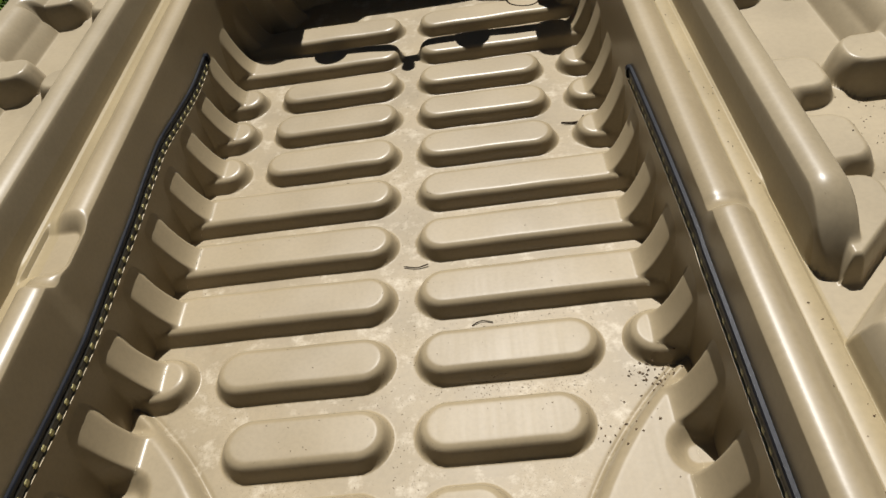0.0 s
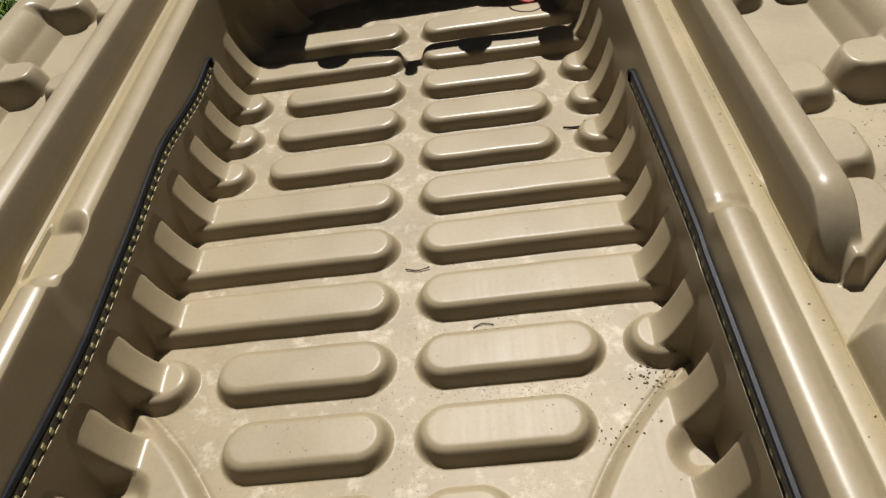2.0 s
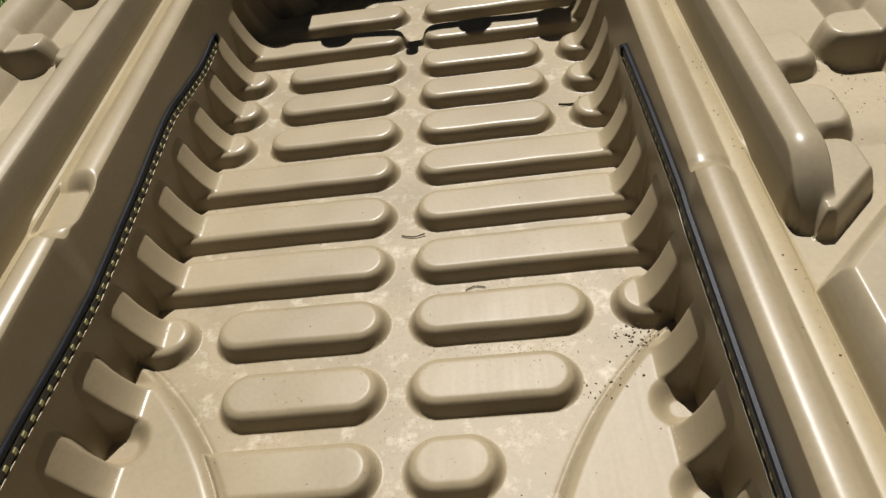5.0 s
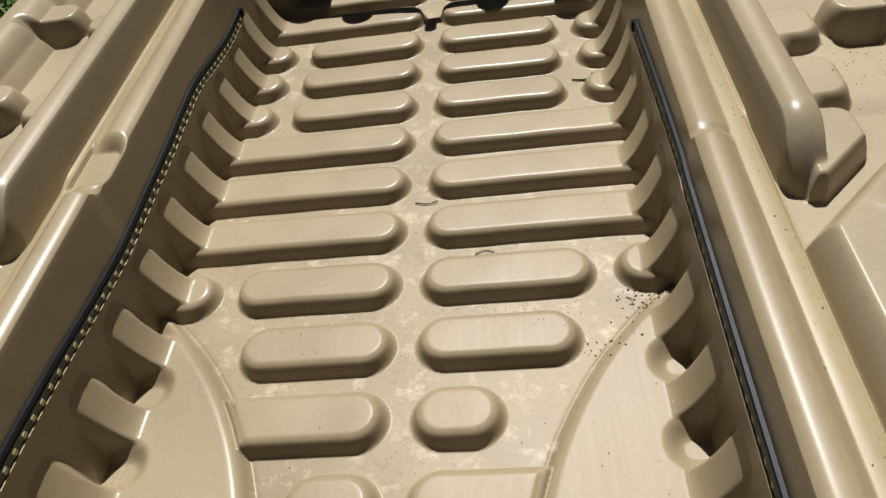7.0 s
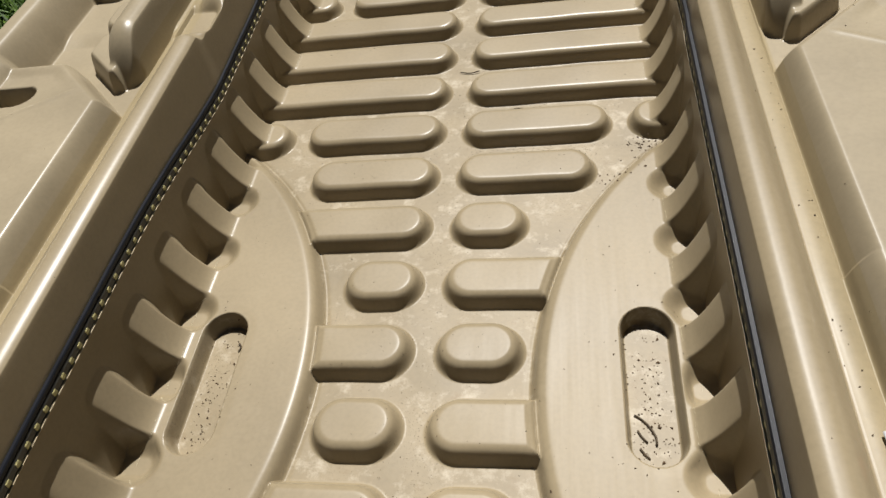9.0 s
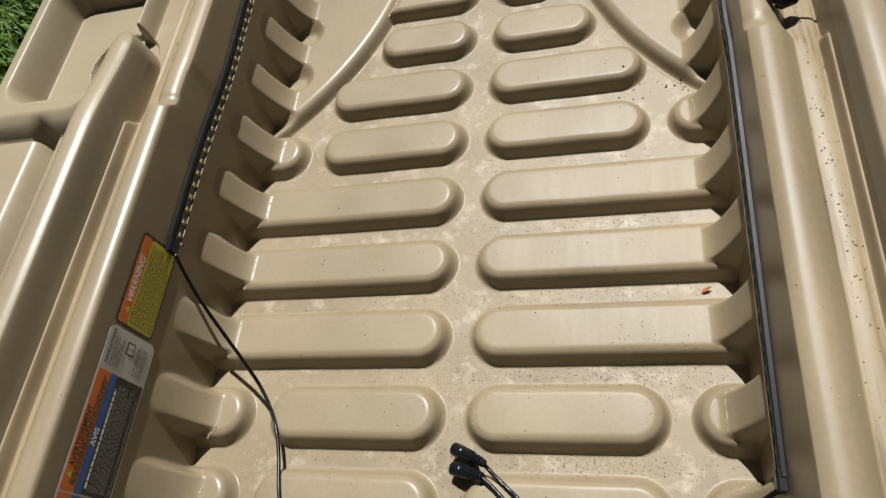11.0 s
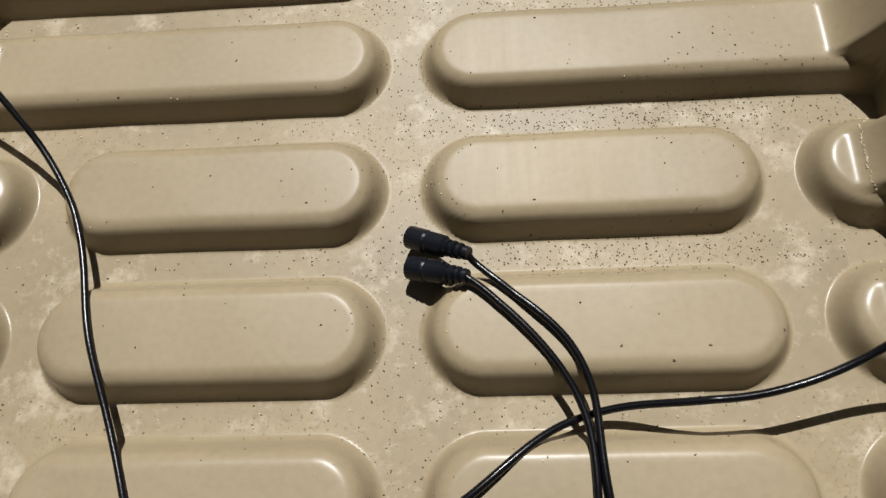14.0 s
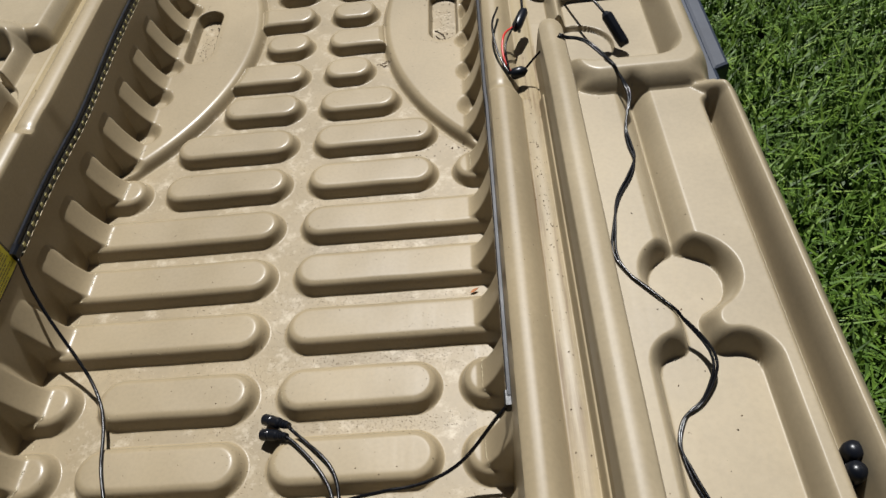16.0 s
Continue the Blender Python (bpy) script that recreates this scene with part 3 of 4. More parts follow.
def light_strip(side, marks, label):
    """A black light strip stuck to the wall, through places given as (y, z)."""
    strip = thing("light_strip", label, "light strip", "light strips on the side walls")
    line = glide([(wall_x(side, y, z), y, z) for y, z in marks], 0.01)
    line = [Vector((wall_x(side, q.y, q.z), q.y, q.z)) for q in line]
    deep = 0.0038 if side < 0 else 0.0046
    # the right housing is taller: its extra black stands in for shade above
    part("housing", ribbon(bmesh.new(), line, side, deep, 0.0012 if side < 0 else -0.0015, 0.0075 if side < 0 else 0.0092), HOUSING, strip, "black rubber housing", smooth=False)
    part("circuit_strip", ribbon(bmesh.new(), line, side, 0.0043 if side < 0 else 0.0036, -0.0088 if side < 0 else -0.0075, 0.0010 if side < 0 else -0.0017), SOLDER, strip, "dark circuit strip with chips", smooth=False)
    part("tape_edge", ribbon(bmesh.new(), line, side, 0.0050, -0.0100, -0.0090), BACKING, strip, "tan tape edge", smooth=False)
    cap = [line[0] + (line[1] - line[0]).normalized() * d for d in (-0.008, 0.0)]
    part("end_cap", ribbon(bmesh.new(), cap, side, 0.0072, -0.007, 0.0080), BLACK, strip, smooth=False)
    cap = [line[-1] + (line[-1] - line[-2]).normalized() * d for d in (-0.006, 0.010)]
    part("end_cap", ribbon(bmesh.new(), cap, side, 0.0072, -0.007, 0.0080), BLACK, strip, smooth=False)
    chip = block_mesh("light_chip", 0.0012, 0.0058, 0.0056, CHIP)
    dist = 0.0
    step = 0.0167
    nxt = 0.01
    for a, b in zip(line, line[1:]):
        seg = (b - a).length
        while nxt < dist + seg:
            q = a + (b - a) * ((nxt - dist) / seg)
            o = new("light_chip", chip)
            o.parent = strip
            o.location = (q.x - side * (0.0046 if side < 0 else 0.0034), q.y, q.z - (0.0042 if side < 0 else 0.0046))
            nxt += step
        dist += seg
    return strip


light_strip(-1, [(0.93, 0.104), (0.851, 0.104), (0.777, 0.112), (0.70, 0.122), (0.63, 0.121), (0.562, 0.117), (0.49, 0.115), (0.401, 0.113), (0.314, 0.118),
                 (0.222, 0.127), (0.126, 0.133), (0.0, 0.135), (-0.161, 0.136), (-0.348, 0.129), (-0.50, 0.133), (-0.612, 0.131)],
            "wavy black light strip with yellow chips stuck on the tan wall")
light_strip(1, [(0.712, 0.125), (0.55, 0.136), (0.40, 0.141), (0.20, 0.139), (0.0, 0.137), (-0.20, 0.131), (-0.46, 0.124), (-0.65, 0.112), (-0.838, 0.098)],
            "straight black light strip with glossy housing on the tan wall")


# ---- stickers ----
YELLOW = material("yellow_sticker", (0.55, 0.50, 0.03), 0.4, vary=0.08)
ORANGE = material("orange_sticker", (0.62, 0.15, 0.015), 0.4, vary=0.08)
BLUE = material("blue_sticker", (0.015, 0.10, 0.36), 0.4, vary=0.08)
SILVER = material("silver_sticker", (0.50, 0.50, 0.50), 0.38, metal=0.2, vary=0.08)
INK = material("black_print", (0.012, 0.011, 0.010), 0.4, vary=0.2)
BROWN = material("dark_brown_print", (0.030, 0.020, 0.014), 0.4, vary=0.2)
WHITE = material("white_print", (0.72, 0.70, 0.64), 0.45, vary=0.05)
OLIVE = material("dark_olive_print", (0.16, 0.14, 0.02), 0.5, vary=0.2)
GREY = material("grey_print", (0.16, 0.155, 0.145), 0.5, vary=0.2)
GREEN = material("green_sticker", (0.10, 0.20, 0.04), 0.4, vary=0.1)


def wall_frame(y, z, off):
    """Pose of a plate on the left wall: its x runs forward, its y up the wall."""
    t = math.atan(0.006 / 0.185)
    m = Matrix(((0, -math.sin(t), math.cos(t)), (1, 0, 0), (0, math.cos(t), math.sin(t)))).to_4x4()
    m.translation = (wall_x(-1, y, z) + off, y, z)
    return m


def plate(name, parent, mat, y0, y1, z0, z1, level, r=0.0, label=""):
    """A thin plate of the sticker, from y0 to y1 along the wall and z0 to z1 up it, in the level-th layer."""
    c = math.cos(math.atan(0.006 / 0.185))
    w, h = y1 - y0, (z1 - z0) / c
    pts = []
    if r:
        for cx, cy, a in ((w - r, h - r, 0), (r, h - r, 90), (r, r, 180), (w - r, r, 270)):
            pts += [(cx + r * math.cos(radians(a + k * 22.5)), cy + r * math.sin(radians(a + k * 22.5))) for k in range(5)]
    else:
        pts = [(w, h), (0, h), (0, 0), (w, 0)]
    bm = bmesh.new()
    prism(bm, pts, 0.0, 0.0002)
    bm.transform(wall_frame(y0, z0, 0.0006 + 0.00025 * level))
    return part(name, bm, mat, parent, label, smooth=False)


def words(text, parent, mat, y, z, size, length, level, shear=0.0):
    """Lettering that runs forward along the wall, made as a mesh."""
    cu = bpy.data.curves.new("lettering", "FONT")
    cu.body, cu.size, cu.shear, cu.extrude, cu.offset = text, size, shear, 0.00008, size * 0.02
    tmp = bpy.data.objects.new("lettering", cu)
    me = bpy.data.meshes.new_from_object(tmp)
    bpy.data.objects.remove(tmp)
    xs_ = [v.co.x for v in me.vertices]
    k = length / (max(xs_) - min(xs_))
    me.transform(wall_frame(y, z, 0.0006 + 0.00025 * level) @ Matrix.Diagonal((k, 1, 1, 1)))
    me.materials.append(mat)
    ob = new("lettering", me)
    ob.parent = parent
    return ob


def bars(parent, mat, y0, y1, z0, z1, rows, thick, level, seed):
    """Unreadable print: rows of plain bars of uneven length."""
    rng = random.Random(seed)
    for i in range(rows):
        bm = bmesh.new()
        z = z1 - (z1 - z0) * (i + 0.5) / rows
        y = y0
        stop = y1 - (y1 - y0) * (rng.random() * 0.25 if i % 3 == 2 else rng.random() * 0.04)
        while y < stop:
            w = rng.uniform(0.002, 0.007)
            b2 = bmesh.new()
            prism(b2, [(min(w, stop - y), thick), (0, thick), (0, 0), (min(w, stop - y), 0)], 0, 0.0001)
            b2.transform(wall_frame(y, z - thick / 2, 0.0006 + 0.00025 * level))
            me = bpy.data.meshes.new("t")
            b2.to_mesh(me)
            b2.free()
            bm.from_mesh(me)
            bpy.data.meshes.remove(me)
            y += w + rng.uniform(0.0008, 0.0016)
        part("print_line", bm, mat, parent, smooth=False)


def warning_sticker():
    s = thing("warning_sticker", "yellow and orange warning sticker on the tan wall", "sticker", "stickers on the side wall")
    plate("border", s, BROWN, -0.722, -0.618, 0.119, 0.174, 0, 0.006)
    plate("header", s, ORANGE, -0.7185, -0.6215, 0.1590, 0.1712, 1, 0.003, "orange header band")
    plate("field", s, YELLOW, -0.7185, -0.6215, 0.1215, 0.1588, 1, 0.003, "yellow field with small print")
    words("WARNING", s, WHITE, -0.697, 0.1612, 0.0105, 0.052, 2, 0.25)
    bm = bmesh.new()
    prism(bm, [(0.004, 0.007), (0, 0), (0.008, 0)], 0, 0.0002)
    bm.transform(wall_frame(-0.708, 0.1612, 0.0011))
    part("triangle", bm, YELLOW, s, smooth=False)
    bars(s, OLIVE, -0.716, -0.624, 0.1225, 0.1578, 9, 0.0017, 2, 5)
    return s


def instruction_sticker():
    s = thing("instruction_sticker", "long black, orange and blue instruction sticker, silver head", "sticker", "stickers on the side wall")
    plate("border", s, SILVER, -0.982, -0.724, 0.110, 0.1765, 0, 0.007, "silver border and head panel")
    for y0, y1, word, w0, wl, word2, v0, vl, seed in ((-0.8805, -0.769, "AVERTISSEMENT", -0.860, 0.056, "AVIS", -0.838, 0.017, 11), (-0.980, -0.8825, "WARNING", -0.950, 0.036, "NOTICE", -0.940, 0.024, 12)):
        plate("orange_band", s, ORANGE, y0, y1, 0.1580, 0.1745, 1, 0, "orange band")
        plate("blue_band", s, BLUE, y0, y1, 0.1490, 0.1574, 1, 0, "blue band")
        plate("black_field", s, INK, y0, y1, 0.1185, 0.1486, 1, 0, "black field with small print")
        words(word, s, INK, w0, 0.1665, 0.0088, wl, 2)
        words(word2, s, WHITE, v0, 0.1505, 0.0078, vl, 2)
        bars(s, BROWN, y0 + 0.006, y1 - 0.004, 0.1588, 0.1658, 3, 0.0013, 2, seed)
        bars(s, WHITE, y0 + 0.006, y1 - 0.012, 0.1440, 0.1475, 1, 0.0022, 2, seed + 3)
        bars(s, GREY, y0 + 0.004, y1 - 0.006, 0.1205, 0.1432, 8, 0.0014, 2, seed + 6)
        bm = bmesh.new()
        prism(bm, [(0.003, 0.0055), (0, 0), (0.006, 0)], 0, 0.0002)
        bm.transform(wall_frame(w0 - 0.010, 0.1665, 0.0011))
        part("triangle", bm, YELLOW, s, smooth=False)
    plate("foot_band", s, INK, -0.980, -0.769, 0.1115, 0.1178, 1, 0, "black foot band")
    bars(s, GREY, -0.974, -0.78, 0.1130, 0.1165, 1, 0.0016, 2, 30)
    words("INSTRUCTIONS", s, INK, -0.762, 0.1678, 0.0052, 0.034, 2)
    bars(s, GREY, -0.763, -0.732, 0.1520, 0.1660, 4, 0.0014, 2, 31)
    bars(s, GREY, -0.763, -0.732, 0.1180, 0.1330, 4, 0.0014, 2, 32)
    plate("booklet", s, INK, -0.746, -0.733, 0.1375, 0.1485, 2, 0.001)
    plate("booklet_page", s, SILVER, -0.7395, -0.7345, 0.1390, 0.1470, 3)
    plate("booklet_page", s, SILVER, -0.7445, -0.7405, 0.1390, 0.1470, 3)
    return s


warning_sticker()
instruction_sticker()
green = thing("green_sticker", "green, white and yellow sticker low on the tan wall", "sticker", "stickers on the side wall")
plate("border", green, WHITE, -1.20, -1.092, 0.10, 0.150, 0, 0.004)
plate("field", green, YELLOW, -1.18, -1.104, 0.104, 0.125, 1, 0, "yellow field")
plate("field", green, GREEN, -1.18, -1.104, 0.127, 0.146, 1, 0, "green field")
bars(green, INK, -1.175, -1.108, 0.108, 0.122, 3, 0.0016, 2, 41)


# ---- cables in the well ----
PINK = material("pink_cable", (0.50, 0.045, 0.20), 0.35, vary=0.15, scale=30)
RED = material("red_wire", (0.60, 0.015, 0.012), 0.35, vary=0.15, scale=30)
TAPE = material("black_tape", (0.012, 0.012, 0.013), 0.22, vary=0.4, scale=60, bump=0.4)
CABLE_R = 0.0021


def cable(name, label, lines_, mat=None, r=CABLE_R, category="cable"):
    c = thing(name, label, category)
    for ln in lines_:
        part("strand", tube(bmesh.new(), ln, r, 8), mat or RUBBER, c)
    return c


def even(line, n=5):
    """Take the kinks out of a line."""
    out = []
    for i in range(len(line)):
        w = min(n, i, len(line) - 1 - i)
        part_ = line[i - w:i + w + 1]
        out.append(sum(part_, Vector()) / len(part_))
    return out


drop_l = glide([(wall_x(-1, -0.618, 0.128) + 0.006, -0.622, 0.128), (-0.285, -0.652, 0.098), (-0.258, -0.690, 0.062), (-0.228, -0.726, 0.036), (-0.210, -0.750, 0.027)], 0.004)
run_l = rest([(-0.209, -0.751), (-0.200, -0.768), (-0.186, -0.800), (-0.178, -0.840), (-0.163, -0.883), (-0.147, -0.921), (-0.131, -0.968), (-0.130, -0.998), (-0.150, -1.019), (-0.165, -1.038)], CABLE_R, 0.001)
cable("strip_cable", "thin black cable hanging from a light strip over the ribs", [even(drop_l + run_l, 7)])
drop_r = glide([(wall_x(1, -0.85, 0.098) - 0.005, -0.846, 0.098), (0.266, -0.858, 0.076), (0.245, -0.874, 0.049), (0.222, -0.886, 0.036), (0.196, -0.895, 0.032), (0.162, -0.900, 0.031), (0.130, -0.898, 0.029)], 0.004)
run_r = rest([(0.129, -0.898), (0.107, -0.899), (0.087, -0.905), (0.065, -0.918), (0.050, -0.931), (0.036, -0.945), (0.013, -0.958), (-0.012, -0.961), (-0.042, -0.969), (-0.067, -0.985),
              (-0.097, -1.001), (-0.127, -1.010), (-0.149, -1.022), (-0.163, -1.040)], CABLE_R, 0.003)
cable("strip_cable", "thin black cable running from a light strip across the floor", [even(drop_r + run_r, 7)])


def connector_pair():
    c = thing("power_connectors", "two black round power connectors on cables lying in the floor channel", "connector")
    for a, b, pts in (((0.004, -0.799), (0.039, -0.816), [(0.041, -0.819), (0.060, -0.837), (0.077, -0.850), (0.089, -0.861), (0.098, -0.874), (0.102, -0.890), (0.103, -0.915), (0.103, -0.940), (0.109, -0.970), (0.116, -0.996), (0.110, -1.015), (0.096, -1.048), (0.084, -1.079), (0.068, -1.114), (0.059, -1.148), (0.056, -1.20)]),
                      ((0.004, -0.818), (0.038, -0.829), [(0.040, -0.8315), (0.051, -0.839), (0.065, -0.853), (0.079, -0.870), (0.093, -0.889), (0.099, -0.907), (0.099, -0.938), (0.096, -0.984), (0.081, -1.018), (0.082, -1.042), (0.092, -1.066), (0.095, -1.098), (0.096, -1.124), (0.094, -1.149), (0.085, -1.20)])):
        za, zb = height(*a) + 0.0062, 0.0245
        p, q = Vector((*a, max(za, 0.010))), Vector((*b, zb))
        d = q - p
        prof = ((0.0, 0.0052), (0.02, 0.0062), (0.30, 0.0062), (0.33, 0.0056), (0.36, 0.0060), (0.60, 0.0058), (0.64, 0.0044), (0.68, 0.0046), (0.70, 0.0036), (0.74, 0.0046), (0.78, 0.0046), (0.80, 0.0034),
                (0.84, 0.0044), (0.88, 0.0042), (0.90, 0.0030), (0.94, 0.0038), (1.0, 0.0034))
        plug = part("connector", tube(bmesh.new(), [p + d * t for t, _ in prof], [w * 1.1 for _, w in prof], 20), BLACK, c, "ribbed black connector", smooth=False)
        part("socket", tube(bmesh.new(), [p - d.normalized() * 0.0006, p + d.normalized() * 0.0004], 0.0030, 14), SILVER, plug, "metal socket ring", smooth=False)
        ln = even([q - d.normalized() * 0.004, q - d.normalized() * 0.002, q] + rest(pts, CABLE_R, 0.002)[1:], 6)
        part("cable", tube(bmesh.new(), ln, CABLE_R, 8), RUBBER, c)
    return c


connector_pair()


def cable_bundle():
    c = thing("cable_bundle", "coiled black cable bundle tied with tape lying on the ribs", "cable")
    rng = random.Random(8)
    loops = ([(-0.163, -1.035), (-0.177, -1.050), (-0.188, -1.068), (-0.183, -1.090), (-0.164, -1.096), (-0.145, -1.096)],
             [(-0.160, -1.040), (-0.155, -1.055), (-0.172, -1.048), (-0.190, -1.060), (-0.190, -1.082), (-0.170, -1.092), (-0.144, -1.095)],
             [(-0.166, -1.036), (-0.168, -1.060), (-0.180, -1.078), (-0.176, -1.100), (-0.158, -1.101), (-0.143, -1.097)],
             [(-0.172, -1.048), (-0.156, -1.056), (-0.148, -1.075), (-0.142, -1.095)],
             [(-0.178, -1.050), (-0.163, -1.052), (-0.152, -1.072), (-0.144, -1.094)],
             [(-0.184, -1.062), (-0.172, -1.078), (-0.156, -1.090), (-0.143, -1.096)])
    for k, pts in enumerate(loops):
        part("coil_loop", tube(bmesh.new(), rest(pts, CABLE_R, 0.002 + 0.0018 * k), CABLE_R, 8), RUBBER, c)
    for k in range(6):
        o = (k - 2.5) * 0.0038
        pts = [(-0.143 + o * 0.3, -1.094 + abs(o) * 0.2), (-0.130 + o * 0.7, -1.112 + o * 0.6), (-0.117 + o, -1.130 + o * 0.4), (-0.106 + o * 0.9, -1.150), (-0.098 + o, -1.20)]
        part("strand", tube(bmesh.new(), rest(pts, CABLE_R, 0.0012 + (k % 3) * 0.003), CABLE_R, 8), RUBBER, c)
    a = rest([(-0.149, -1.088), (-0.140, -1.098), (-0.130, -1.112)], 0.006)
    part("tape_wrap", tube(bmesh.new(), a, [0.0062 + 0.0012 * math.sin(i * 1.7) for i in range(len(a))], 10, 0.0085), TAPE, c, "shiny black tape wrap")
    a = rest([(-0.150, -1.018), (-0.163, -1.036)], 0.004)
    part("tape_wrap", tube(bmesh.new(), a, 0.0042, 8, 0.0052), TAPE, c, "shiny black tape wrap")
    return c


cable_bundle()
cable("loop_cable", "loop of thin black cable on the near ribs", [rest([(0.070, -1.19), (0.068, -1.15), (0.074, -1.118), (0.086, -1.103), (0.098, -1.112), (0.101, -1.14), (0.096, -1.19)], CABLE_R, 0.004)])
cable("pink_cable", "bright pink cable arching above the near floor ribs", [glide([(0.213, -1.20, 0.05), (0.222, -1.160, 0.075), (0.233, -1.134, 0.088), (0.252, -1.123, 0.092), (0.273, -1.126, 0.090), (0.292, -1.142, 0.082), (0.303, -1.175, 0.07)])], PINK, 0.0034)

# ---- cables on the side deck ----
deck_run = [(0.388, -0.418), (0.419, -0.424), (0.444, -0.466), (0.458, -0.499), (0.459, -0.518), (0.447, -0.557), (0.445, -0.585), (0.447, -0.611), (0.439, -0.636), (0.421, -0.667), (0.409, -0.705),
            (0.403, -0.738), (0.412, -0.763), (0.429, -0.785), (0.449, -0.812), (0.468, -0.838), (0.472, -0.861), (0.458, -0.888), (0.441, -0.902), (0.430, -0.927), (0.431, -0.951), (0.439, -0.978), (0.462, -1.03)]
one = rest(deck_run, 0.0014, 0.0006)
two = rest([(x + 0.0032 * math.sin(i * 1.3), y + 0.003 * math.cos(i * 0.9)) for i, (x, y) in enumerate(deck_run)], 0.0014, 0.0010)
lead = glide([(0.343, -0.432, 0.196), (0.362, -0.424, 0.214), (0.378, -0.418, 0.222), tuple(one[0])])
side_cable = cable("side_cable", "twin black cable snaking over the tan side tray", [lead[:-1] + one, two], None, 0.0014)
hub = [Vector((0.325, -0.436, 0.194)), Vector((0.329, -0.436, 0.1945)), Vector((0.341, -0.434, 0.196)), Vector((0.346, -0.432, 0.197))]
part("splitter", tube(bmesh.new(), hub, [0.004, 0.0075, 0.007, 0.003], 14), BLACK, side_cable, "round black splitter")
part("red_wire", tube(bmesh.new(), glide([(0.326, -0.434, 0.196), (0.318, -0.41, 0.206), (0.322, -0.375, 0.212), (0.340, -0.345, 0.205)]), 0.0014, 8), RED, side_cable, "thin red wire")
part("black_wire", tube(bmesh.new(), glide([(0.324, -0.438, 0.196), (0.312, -0.40, 0.204), (0.308, -0.35, 0.212), (0.318, -0.30, 0.206)]), 0.0015, 8), RUBBER, side_cable, "thin black wire")
part("black_wire", tube(bmesh.new(), glide([(0.324, -0.434, 0.197), (0.322, -0.40, 0.212), (0.336, -0.36, 0.214), (0.344, -0.33, 0.206)]), 0.0014, 8), RUBBER, side_cable, "thin black wire")
part("inline_plug", tube(bmesh.new(), [Vector((0.338, -0.352, 0.202)), Vector((0.341, -0.345, 0.203)), Vector((0.352, -0.318, 0.206)), Vector((0.355, -0.312, 0.206))], [0.003, 0.007, 0.0065, 0.003], 12), BLACK, side_cable, "black inline plug")

box_plug = thing("box_plug", "black plug on a cable lying in the open storage box", "plug")
part("plug_body", tube(bmesh.new(), [Vector((0.455, -0.352, 0.214)), Vector((0.458, -0.356, 0.213)), Vector((0.476, -0.385, 0.190)), Vector((0.478, -0.388, 0.187))], [0.004, 0.0075, 0.0075, 0.006], 12), BLACK, box_plug, "", False)
part("cable", tube(bmesh.new(), glide([(0.456, -0.353, 0.214), (0.44, -0.32, 0.222), (0.425, -0.27, 0.222), (0.41, -0.21, 0.216), (0.40, -0.15, 0.21)]), 0.0018, 8), RUBBER, box_plug)

lead_end = thing("lead_end", "cable end with red sleeve and metal tip in a groove", "cable")
zg = height(0.352, -0.145)
part("tip", tube(bmesh.new(), [Vector((0.349, -0.128, zg + 0.004)), Vector((0.350, -0.140, zg + 0.004))], 0.0014, 8), SILVER, lead_end, "bare metal tip")
part("sleeve", tube(bmesh.new(), [Vector((0.350, -0.140, zg + 0.004)), Vector((0.351, -0.156, zg + 0.004))], 0.0028, 10), RED, lead_end, "red sleeve")
part("cable", tube(bmesh.new(), glide([(0.351, -0.155, zg + 0.004), (0.352, -0.18, zg + 0.004), (0.356, -0.215, zg + 0.005), (0.354, -0.27, zg + 0.004), (0.346, -0.31, zg + 0.012)]), 0.0019, 8), RUBBER, lead_end)

latch = thing("rubber_latch", "black rubber latch knob on the outer tray edge", "latch")
for k, (x, y) in enumerate(((0.552, -0.966), (0.556, -0.949))):
    z0 = height(x, y)
    prof = ((0, 0.007), (0.006, 0.0075), (0.020, 0.0085), (0.026, 0.0070), (0.028, 0.002))
    part("knob", tube(bmesh.new(), [Vector((x, y, z0 - 0.001 + h)) for h, _ in prof], [w for _, w in prof], 18), BLACK, latch, smooth=True)
z0 = height(0.554, -0.957)
part("strap", tube(bmesh.new(), [Vector((0.551, -0.969, z0 + 0.008)), Vector((0.557, -0.946, z0 + 0.008))], 0.004, 10, 0.006), BLACK, latch)

# ---- bow end ----
JAR = material("brown_bottle", (0.035, 0.018, 0.008), 0.2, vary=0.3)


def lathe(bm, x, y, prof, seg=28):
    prev = None
    for r, z in prof:
        ring = [bm.verts.new((x + r * math.cos(2 * math.pi * k / seg), y + r * math.sin(2 * math.pi * k / seg), z)) for k in range(seg)]
        if prev:
            for k in range(seg):
                bm.faces.new((prev[k], prev[(k + 1) % seg], ring[(k + 1) % seg], ring[k]))
        else:
            bm.faces.new(ring[::-1])
        prev = ring
    bm.faces.new(prev)
    return bm


bottle = thing("bottle", "dark brown bottle with a white band in the shade", "bottle")
zb = max(height(-0.235 + dx, 1.235 + dy) for dx in (-.04, 0, .04) for dy in (-.04, 0, .04))
part("glass", lathe(bmesh.new(), -0.235, 1.235, [(0.040, zb), (0.044, zb + 0.006), (0.044, zb + 0.10), (0.036, zb + 0.12), (0.018, zb + 0.13), (0.018, zb + 0.15)]), JAR, bottle)
part("band", lathe(bmesh.new(), -0.235, 1.235, [(0.0448, zb + 0.045), (0.0448, zb + 0.085)]), WHITE, bottle, "white paper band")

